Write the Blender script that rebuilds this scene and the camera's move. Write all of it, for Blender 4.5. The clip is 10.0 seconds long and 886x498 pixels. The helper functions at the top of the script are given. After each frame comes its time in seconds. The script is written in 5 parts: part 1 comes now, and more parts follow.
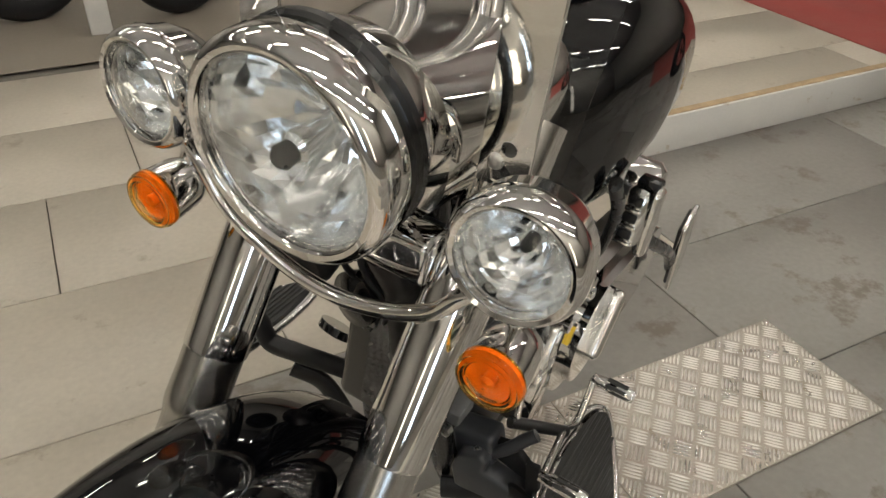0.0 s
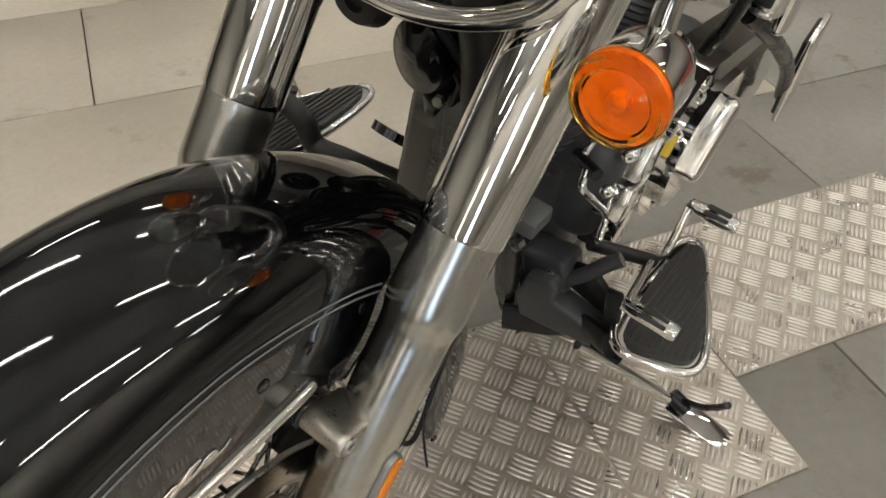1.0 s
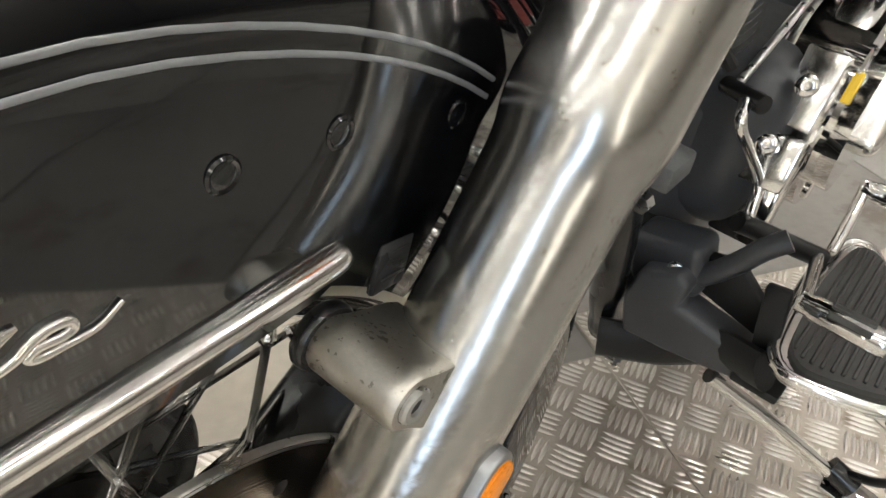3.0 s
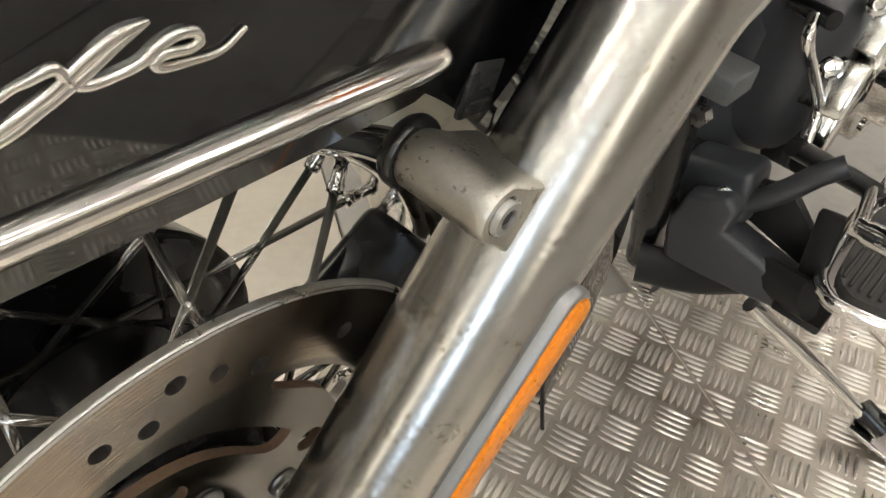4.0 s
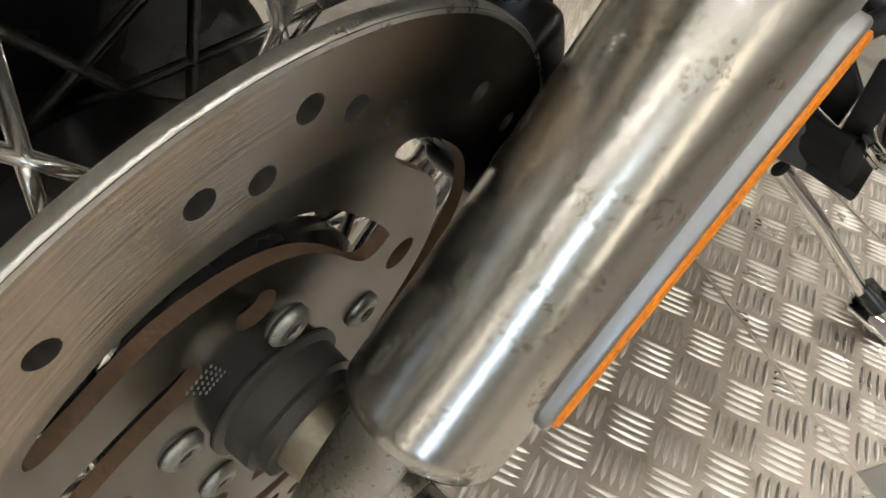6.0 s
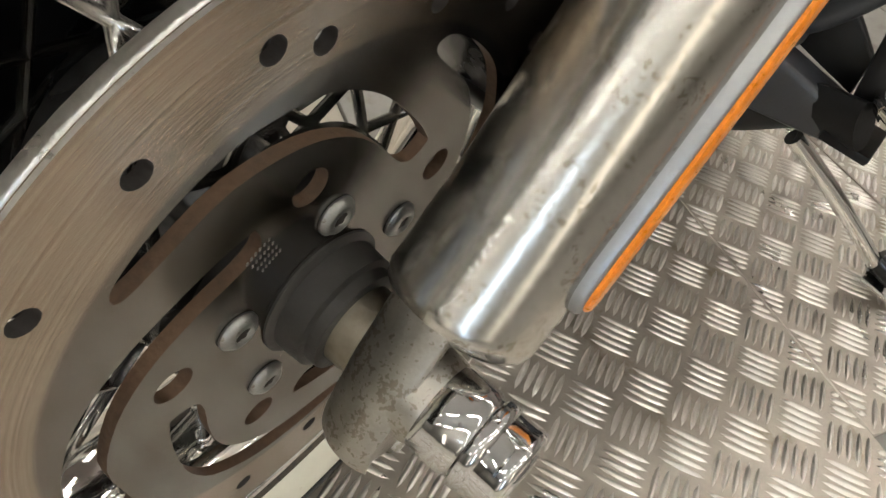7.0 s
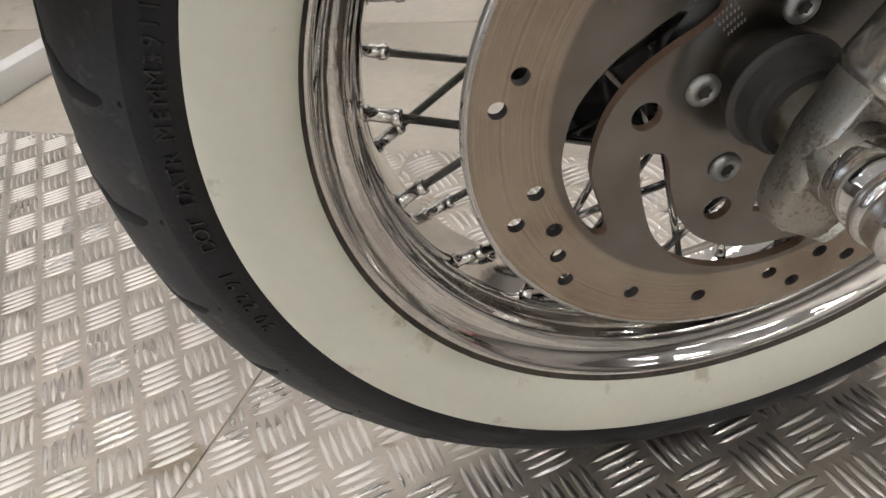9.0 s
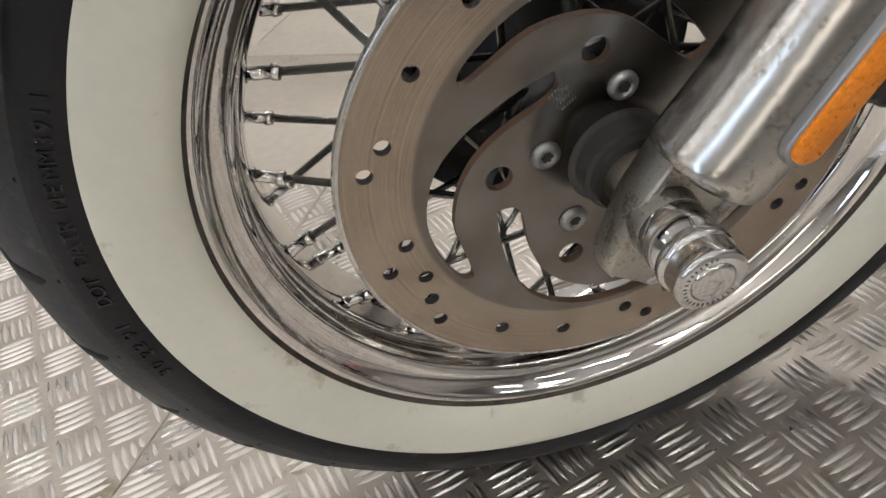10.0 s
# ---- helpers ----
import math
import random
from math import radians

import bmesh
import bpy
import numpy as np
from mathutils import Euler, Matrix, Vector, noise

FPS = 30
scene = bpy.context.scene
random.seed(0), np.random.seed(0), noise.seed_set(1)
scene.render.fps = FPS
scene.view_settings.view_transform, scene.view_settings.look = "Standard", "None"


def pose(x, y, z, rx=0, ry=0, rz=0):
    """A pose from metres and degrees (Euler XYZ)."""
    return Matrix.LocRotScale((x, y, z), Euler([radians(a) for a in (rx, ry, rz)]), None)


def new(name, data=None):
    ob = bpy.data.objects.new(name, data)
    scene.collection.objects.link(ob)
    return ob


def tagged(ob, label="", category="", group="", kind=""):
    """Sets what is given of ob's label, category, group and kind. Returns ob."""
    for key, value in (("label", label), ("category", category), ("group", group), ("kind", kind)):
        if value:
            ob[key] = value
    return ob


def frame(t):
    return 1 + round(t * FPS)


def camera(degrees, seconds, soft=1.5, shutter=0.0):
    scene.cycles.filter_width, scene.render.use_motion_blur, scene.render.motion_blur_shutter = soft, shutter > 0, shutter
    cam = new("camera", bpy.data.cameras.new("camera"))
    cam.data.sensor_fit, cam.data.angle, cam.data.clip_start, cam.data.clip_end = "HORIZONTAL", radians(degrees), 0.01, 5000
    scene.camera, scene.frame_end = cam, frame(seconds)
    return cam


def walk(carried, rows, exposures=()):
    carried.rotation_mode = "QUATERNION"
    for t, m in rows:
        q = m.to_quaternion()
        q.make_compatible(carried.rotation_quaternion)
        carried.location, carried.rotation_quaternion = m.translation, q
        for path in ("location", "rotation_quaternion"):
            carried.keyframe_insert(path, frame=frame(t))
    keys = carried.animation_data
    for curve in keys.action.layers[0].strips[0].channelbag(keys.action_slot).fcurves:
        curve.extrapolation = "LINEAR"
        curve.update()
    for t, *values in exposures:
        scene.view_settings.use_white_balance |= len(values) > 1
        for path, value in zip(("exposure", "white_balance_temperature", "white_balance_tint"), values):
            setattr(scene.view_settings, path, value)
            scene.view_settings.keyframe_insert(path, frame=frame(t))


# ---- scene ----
# World: metres, x forward along the motorcycle, y to its left, z up; the front tyre stands near the origin.
cam = camera(61.1, 10.0, soft=1.5)
PATH = [
    (0.0, 0.1641, 0.3733, 1.1578, 54.97, -1.62, 121.84),
    (0.5, 0.1473, 0.4169, 1.0891, 50.34, -1.83, 128.57),
    (1.0, 0.1197, 0.3185, 0.9664, 45.61, -1.55, 126.61),
    (1.5, 0.0485, 0.2655, 0.7924, 47.36, -0.13, 125.91),
    (2.0, 0.0189, 0.2470, 0.7090, 51.69, 0.98, 129.24),
    (2.2, 0.0199, 0.2432, 0.7098, 52.81, 0.70, 129.66),
    (3.3, 0.0588, 0.2069, 0.6581, 53.68, -3.43, 129.99),
    (3.5, 0.0611, 0.2092, 0.6526, 52.66, -3.67, 130.97),
    (4.0, 0.0838, 0.2119, 0.6290, 51.01, -4.41, 132.51),
    (4.5, 0.0995, 0.1855, 0.5816, 49.49, -6.48, 131.86),
    (5.0, 0.1010, 0.1527, 0.5449, 48.25, -8.92, 129.54),
    (5.5, 0.1063, 0.1366, 0.5315, 46.94, -10.44, 128.09),
    (5.7, 0.1056, 0.1361, 0.5309, 44.57, -10.42, 128.71),
    (6.8, 0.1362, 0.1502, 0.5084, 45.57, -10.00, 127.93),
    (7.0, 0.1428, 0.1562, 0.5087, 45.55, -9.59, 128.90),
    (7.5, 0.1712, 0.1854, 0.5016, 49.26, -8.33, 136.50),
    (8.0, 0.1968, 0.2472, 0.4868, 52.04, -3.02, 150.67),
    (8.5, 0.1958, 0.2794, 0.4694, 52.11, 5.18, 162.88),
    (8.7, 0.1885, 0.2925, 0.4636, 52.07, 6.46, 167.45),
    (9.0, 0.1852, 0.3042, 0.4709, 52.12, 9.07, 168.98),
    (9.5, 0.1748, 0.3175, 0.4844, 52.25, 9.09, 169.54),
    (10.0, 0.1560, 0.3339, 0.5038, 52.67, 7.10, 164.43),
]
EXPOSURES = [(0.0, 0.0, 6080, 8), (1.0, 0.15, 6000, 7), (2.0, 0.70, 5620, 8), (4.0, 0.74, 5980, 8), (5.5, 0.55, 5980, 7), (7.0, 0.50, 5950, 8), (8.0, 0.62, 5880, 8), (9.0, 0.22, 5650, 12), (10.0, 0.27, 5600, 12)]
walk(cam, [(t, pose(x, y, z, rx, ry, rz)) for t, x, y, z, rx, ry, rz in PATH], EXPOSURES)

# ---- light ----
world = bpy.data.worlds.new("hall_air")
scene.world = world
world.use_nodes = True
wn = world.node_tree.nodes
wn["Background"].inputs[0].default_value = (0.60, 0.66, 0.78, 1)
wn["Background"].inputs[1].default_value = 0.05
scene.view_settings.exposure = 0.0

BIKE_TURN = (-5.70, 0.99, 0.05)   # lean on the stand, in degrees


# ---- materials ----
def nodes_of(name):
    m = bpy.data.materials.new(name)
    m.use_nodes = True
    return m, m.node_tree.nodes, m.node_tree.links, m.node_tree.nodes["Principled BSDF"]


def surface(name, base, rough=0.5, metal=0.0, var=0.12, scale=8.0, fine=120.0, bump=0.15, rough_var=0.1, coat=0.0, dirt=None, dirt_at=0.62, pits=None, stretch=(1, 1, 1), scatter=0.0):
    """Procedural material: base colour with variation at two scales, roughness variation, fine relief, optional stains."""
    m, n, l, p = nodes_of(name)
    tc = n.new("ShaderNodeTexCoord")
    mp = n.new("ShaderNodeMapping")
    mp.inputs["Scale"].default_value = stretch
    l.new(tc.outputs["Object"], mp.inputs[0])
    if scatter:
        # each piece takes another stretch of the pattern
        info, far = n.new("ShaderNodeObjectInfo"), n.new("ShaderNodeVectorMath")
        far.operation = "SCALE"
        far.inputs[0].default_value = (scatter, -0.7 * scatter, 0.4 * scatter)
        l.new(info.outputs["Random"], far.inputs["Scale"])
        l.new(far.outputs[0], mp.inputs["Location"])
    big, small = n.new("ShaderNodeTexNoise"), n.new("ShaderNodeTexNoise")
    big.inputs["Scale"].default_value, big.inputs["Detail"].default_value = scale, 6
    small.inputs["Scale"].default_value, small.inputs["Detail"].default_value = fine, 4
    for t in (big, small):
        l.new(mp.outputs[0], t.inputs["Vector"])
    mix = n.new("ShaderNodeMix")
    mix.data_type = "RGBA"
    lo = tuple(max(0.0, c * (1 - var)) for c in base) + (1,)
    hi = tuple(min(1.0, c * (1 + var)) for c in base) + (1,)
    mix.inputs[6].default_value, mix.inputs[7].default_value = lo, hi
    add = n.new("ShaderNodeMath")
    add.operation = "MULTIPLY_ADD"
    add.inputs[1].default_value = 0.35
    l.new(small.outputs["Fac"], add.inputs[0])
    sc = n.new("ShaderNodeMath")
    sc.operation = "MULTIPLY"
    sc.inputs[1].default_value = 0.65
    l.new(big.outputs["Fac"], sc.inputs[0])
    l.new(sc.outputs[0], add.inputs[2])
    ramp = n.new("ShaderNodeMapRange")
    ramp.inputs[1].default_value, ramp.inputs[2].default_value = 0.3, 0.7
    l.new(add.outputs[0], ramp.inputs[0])
    l.new(ramp.outputs[0], mix.inputs[0])
    colour = mix.outputs[2]
    if dirt:
        dn = n.new("ShaderNodeTexNoise")
        dn.inputs["Scale"].default_value, dn.inputs["Detail"].default_value = scale * 2.7, 9
        dn.inputs["Roughness"].default_value = 0.68
        l.new(mp.outputs[0], dn.inputs["Vector"])
        dr = n.new("ShaderNodeMapRange")
        dr.inputs[1].default_value, dr.inputs[2].default_value = dirt_at, dirt_at + 0.08
        l.new(dn.outputs["Fac"], dr.inputs[0])
        dm = n.new("ShaderNodeMix")
        dm.data_type = "RGBA"
        dm.inputs[7].default_value = (*dirt, 1)
        l.new(dr.outputs[0], dm.inputs[0])
        l.new(colour, dm.inputs[6])
        colour = dm.outputs[2]
    if pits:
        pn, pm = n.new("ShaderNodeTexNoise"), n.new("ShaderNodeTexNoise")
        pn.inputs["Scale"].default_value, pn.inputs["Detail"].default_value, pn.inputs["Roughness"].default_value = pits[1], 5, 0.6
        pm.inputs["Scale"].default_value, pm.inputs["Detail"].default_value = pits[1] * 0.22, 3
        l.new(tc.outputs["Object"], pn.inputs["Vector"])
        l.new(tc.outputs["Object"], pm.inputs["Vector"])
        sm = n.new("ShaderNodeMath")
        sm.operation = "MULTIPLY_ADD"
        sm.inputs[1].default_value = 0.55
        l.new(pm.outputs["Fac"], sm.inputs[0])
        l.new(pn.outputs["Fac"], sm.inputs[2])
        pr = n.new("ShaderNodeMapRange")
        pr.inputs[1].default_value, pr.inputs[2].default_value = pits[2], pits[2] + 0.03
        l.new(sm.outputs[0], pr.inputs[0])
        px = n.new("ShaderNodeMix")
        px.data_type = "RGBA"
        px.inputs[7].default_value = (*pits[0], 1)
        l.new(pr.outputs[0], px.inputs[0])
        l.new(colour, px.inputs[6])
        colour = px.outputs[2]
    l.new(colour, p.inputs["Base Color"])
    rr = n.new("ShaderNodeMapRange")
    rr.inputs[3].default_value, rr.inputs[4].default_value = max(0.02, rough - rough_var), min(1, rough + rough_var)
    rr.inputs[1].default_value, rr.inputs[2].default_value = 0.3, 0.7
    l.new(big.outputs["Fac"], rr.inputs[0])
    l.new(rr.outputs[0], p.inputs["Roughness"])
    p.inputs["Metallic"].default_value = metal
    if coat:
        p.inputs["Coat Weight"].default_value = coat
        p.inputs["Coat Roughness"].default_value = 0.03
    if bump:
        b = n.new("ShaderNodeBump")
        b.inputs["Strength"].default_value, b.inputs["Distance"].default_value = bump, 0.001
        l.new(small.outputs["Fac"], b.inputs["Height"])
        l.new(b.outputs[0], p.inputs["Normal"])
    return m


def glass(name, base, rough=0.02, ior=1.45):
    m, n, l, p = nodes_of(name)
    p.inputs["Base Color"].default_value = (*base, 1)
    p.inputs["Transmission Weight"].default_value = 1
    p.inputs["Roughness"].default_value = rough
    p.inputs["IOR"].default_value = ior
    return m


def glow(name, base, power):
    m, n, l, p = nodes_of(name)
    p.inputs["Base Color"].default_value = (*base, 1)
    p.inputs["Emission Color"].default_value = (*base, 1)
    p.inputs["Emission Strength"].default_value = power
    return m


CHROME = surface("chrome", (0.80, 0.79, 0.77), 0.05, 1.0, var=0.04, scale=30, fine=300, bump=0.02, rough_var=0.03)
RIM_CHROME = surface("rim_chrome", (0.74, 0.72, 0.69), 0.06, 1.0, var=0.08, scale=40, fine=130, bump=0.10, rough_var=0.05, dirt=(0.50, 0.46, 0.40), dirt_at=0.64)
NUT_CHROME = surface("pitted_chrome", (0.60, 0.595, 0.59), 0.07, 1.0, var=0.04, scale=40, fine=600, bump=0.02, rough_var=0.03, dirt=(0.36, 0.34, 0.31), dirt_at=0.63)
SLIDER = surface("brushed_aluminium", (0.51, 0.50, 0.48), 0.225, 1.0, var=0.05, scale=14, fine=300, bump=0.05, rough_var=0.015, pits=((0.34, 0.32, 0.28), 620, 0.925))
SLIDER_CAST = surface("sand_cast_aluminium", (0.53, 0.52, 0.495), 0.255, 1.0, var=0.08, scale=30, fine=260, bump=0.18, rough_var=0.02)
SLIDER_PITTED = surface("pitted_aluminium", (0.515, 0.50, 0.47), 0.235, 1.0, var=0.08, scale=18, fine=300, bump=0.08, rough_var=0.02, pits=((0.36, 0.335, 0.285), 480, 0.878))
CASE = surface("grey_black_engine_coat", (0.036, 0.038, 0.043), 0.36, 0.0, var=0.2, scale=14, fine=400, bump=0.15, dirt=(0.05, 0.046, 0.04), dirt_at=0.68)
BOSS = surface("dull_cast_aluminium", (0.54, 0.52, 0.47), 0.36, 1.0, var=0.12, scale=40, fine=420, bump=0.25, rough_var=0.07, pits=((0.28, 0.26, 0.22), 320, 0.90))
CAST = surface("cast_aluminium", (0.40, 0.385, 0.35), 0.36, 1.0, var=0.18, scale=40, fine=420, bump=0.3, rough_var=0.08, pits=((0.27, 0.25, 0.21), 420, 0.83))
HUBGREY = surface("dusty_dark_hub_metal", (0.045, 0.042, 0.038), 0.42, 0.3, var=0.2, scale=60, fine=400, bump=0.15, dirt=(0.12, 0.10, 0.08), dirt_at=0.66)
PAINT = surface("black_gloss_paint", (0.0022, 0.0024, 0.0032), 0.045, 0.0, var=0.2, scale=10, fine=300, bump=0.0, rough_var=0.02)
PAINT.node_tree.nodes["Principled BSDF"].inputs["IOR"].default_value = 1.68
BLACK = surface("black_powder_coat", (0.008, 0.008, 0.0085), 0.48, 0.0, var=0.25, scale=20, fine=500, bump=0.25, dirt=(0.03, 0.028, 0.026), dirt_at=0.68)
SATIN = surface("satin_black", (0.007, 0.007, 0.0075), 0.26, 0.0, var=0.2, scale=15, fine=300, bump=0.08)
FIN = surface("black_fin_metal", (0.20, 0.20, 0.20), 0.42, 0.8, var=0.2, scale=30, fine=300, bump=0.2)
RUBBER = surface("tyre_rubber", (0.012, 0.012, 0.0135), 0.46, 0.0, var=0.25, scale=18, fine=350, bump=0.35, dirt=(0.055, 0.052, 0.048), dirt_at=0.63)
PAD = surface("ribbed_rubber", (0.035, 0.034, 0.032), 0.6, 0.0, var=0.2, scale=30, fine=400, bump=0.2)
WHITEWALL = surface("aged_white_rubber", (0.72, 0.71, 0.60), 0.42, 0.0, var=0.05, scale=12, fine=160, bump=0.06, dirt=(0.53, 0.49, 0.385), dirt_at=0.60)
ORANGE = glass("amber_lens", (1.0, 0.62, 0.12), 0.05, 1.30)
AMBER_BACK = surface("amber_reflector", (0.78, 0.24, 0.004), 0.30, 0.0, var=0.12, scale=60, fine=500, bump=0.4, coat=0.6)
CLEAR = glass("lamp_glass", (0.98, 0.99, 0.99), 0.01)
SCREEN = glass("screen_plastic", (0.99, 0.99, 0.99), 0.02, 1.10)
REFLEX = surface("amber_reflex_plastic", (0.86, 0.26, 0.004), 0.34, 0.0, var=0.22, scale=420, fine=900, bump=0.5)
MIRROR = surface("lamp_reflector", (0.86, 0.87, 0.87), 0.18, 1.0, var=0.03, scale=60, fine=200, bump=0.1)
STEEL = surface("bolt_steel", (0.55, 0.55, 0.54), 0.32, 1.0, var=0.15, scale=90, fine=500, bump=0.25, dirt=(0.3, 0.24, 0.18), dirt_at=0.66)
ZINC = surface("zinc_bolt", (0.30, 0.30, 0.29), 0.40, 0.9, var=0.2, scale=120, fine=600, bump=0.25, dirt=(0.16, 0.13, 0.10), dirt_at=0.60)
DUSTY = surface("dusty_tread_rubber", (0.034, 0.034, 0.036), 0.55, 0.0, var=0.4, scale=22, fine=260, bump=0.3, dirt=(0.075, 0.073, 0.070), dirt_at=0.57)
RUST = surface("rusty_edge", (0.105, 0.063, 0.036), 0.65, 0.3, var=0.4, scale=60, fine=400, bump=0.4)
STAMP = surface("stamped_steel", (0.27, 0.255, 0.235), 0.4, 1.0, var=0.2, scale=200, fine=600, bump=0.1)
GRIME = surface("brown_grime", (0.060, 0.048, 0.034), 0.7, 0.0, var=0.5, scale=40, fine=300, bump=0.3, dirt=(0.03, 0.027, 0.022), dirt_at=0.5)
BRASS = surface("stained_spacer", (0.33, 0.30, 0.24), 0.42, 1.0, var=0.25, scale=90, fine=300, bump=0.25)
SPOKE = surface("spoke_steel", (0.46, 0.455, 0.44), 0.20, 1.0, var=0.0, bump=0.0, rough_var=0.0)
REG = surface("grey_cast_bracket", (0.20, 0.205, 0.21), 0.5, 0.7, var=0.15, scale=40, fine=300, bump=0.25)
# near-black steel: the shade inside drilled holes and bolt recesses, put into the colour
RECESS_SHADE = surface("shaded_recess_steel", (0.035, 0.03, 0.026), 0.7, 0.3, var=0.3, scale=90, fine=400, bump=0.3)
MOULD = surface("moulded_rubber_letter", (0.010, 0.010, 0.011), 0.26, 0.0, var=0.2, scale=40, fine=400, bump=0.1)
LEAD = surface("wheel_weight_lead", (0.33, 0.34, 0.36), 0.55, 0.6, var=0.1, scale=60, fine=300, bump=0.2)
SILVER = surface("silver_plastic", (0.33, 0.335, 0.345), 0.36, 0.85, var=0.10, scale=40, fine=400, bump=0.10)
STRIPE = surface("silver_stripe", (0.27, 0.28, 0.295), 0.35, 0.4, var=0.06, bump=0.0, coat=0.6)
TRIM = surface("worn_trim_chrome", (0.74, 0.72, 0.69), 0.13, 1.0, var=0.05, scale=30, fine=300, bump=0.04, rough_var=0.04)
WHITE = surface("white_painted_timber", (0.72, 0.71, 0.68), 0.5, 0.0, var=0.06, scale=6, fine=90, bump=0.1, dirt=(0.45, 0.36, 0.24), dirt_at=0.64)
TIMBER = surface("raw_timber", (0.45, 0.33, 0.19), 0.7, 0.0, var=0.25, scale=12, fine=90, bump=0.3)
TILE = surface("concrete_slab", (0.49, 0.445, 0.37), 0.40, 0.0, var=0.14, scale=2.6, fine=70, bump=0.12, rough_var=0.12, dirt=(0.36, 0.31, 0.24), dirt_at=0.60, scatter=60.0)
# real grey stains, plus the floor's light falloff painted as a darker base
TILE_GREY = surface("stained_dim_slab", (0.265, 0.25, 0.23), 0.42, 0.0, var=0.18, scale=2.2, fine=60, bump=0.12, rough_var=0.12, dirt=(0.175, 0.15, 0.125), dirt_at=0.555, scatter=60.0)
GROUT = surface("dark_joint", (0.15, 0.135, 0.115), 0.85, 0.0, var=0.2, scale=20, fine=200, bump=0.3)
DECAL = surface("faded_sticker_film", (0.030, 0.030, 0.031), 0.30, 0.0, var=0.2, scale=60, fine=300, bump=0.05)
LETTER = surface("white_print", (0.70, 0.70, 0.70), 0.5, 0.0, var=0.05, bump=0.0)
YELLOW = surface("yellow_sticker", (0.75, 0.52, 0.03), 0.4, 0.0, var=0.05, bump=0.0)
DARKFLOOR = surface("brown_floor_coating", (0.23, 0.20, 0.165), 0.45, 0.0, var=0.12, scale=2.5, fine=60, bump=0.1)
RED = surface("red_floor_paint", (0.30, 0.055, 0.045), 0.5, 0.0, var=0.15, scale=3, fine=60, bump=0.1)
WALL = surface("painted_block_wall", (0.56, 0.54, 0.50), 0.7, 0.0, var=0.06, scale=1.5, fine=40, bump=0.15)
CEIL = surface("ceiling_sheet", (0.50, 0.50, 0.50), 0.7, 0.0, var=0.06, scale=1.5, fine=40, bump=0.1)
TREAD = surface("tread_plate", (0.50, 0.455, 0.395), 0.46, 0.9, var=0.14, scale=5, fine=160, bump=0.15, rough_var=0.08, dirt=(0.34, 0.29, 0.22), dirt_at=0.58)
BARS = surface("tread_bars", (0.77, 0.735, 0.685), 0.30, 1.0, var=0.07, scale=9, fine=120, bump=0.0, rough_var=0.06, dirt=(0.60, 0.55, 0.48), dirt_at=0.62)
TUBE = glow("lamp_tube", (1.0, 0.90, 0.76), 68.0)
WARM = glow("warm_stripe_glow", (1.0, 0.88, 0.70), 3.5)
DAY = glow("daylight_pane", (0.72, 0.85, 1.0), 6.5)

for dull, level in ((RUBBER, 0.28), (DUSTY, 0.30), (BLACK, 0.35)):
    dull.node_tree.nodes["Principled BSDF"].inputs["Specular IOR Level"].default_value = level


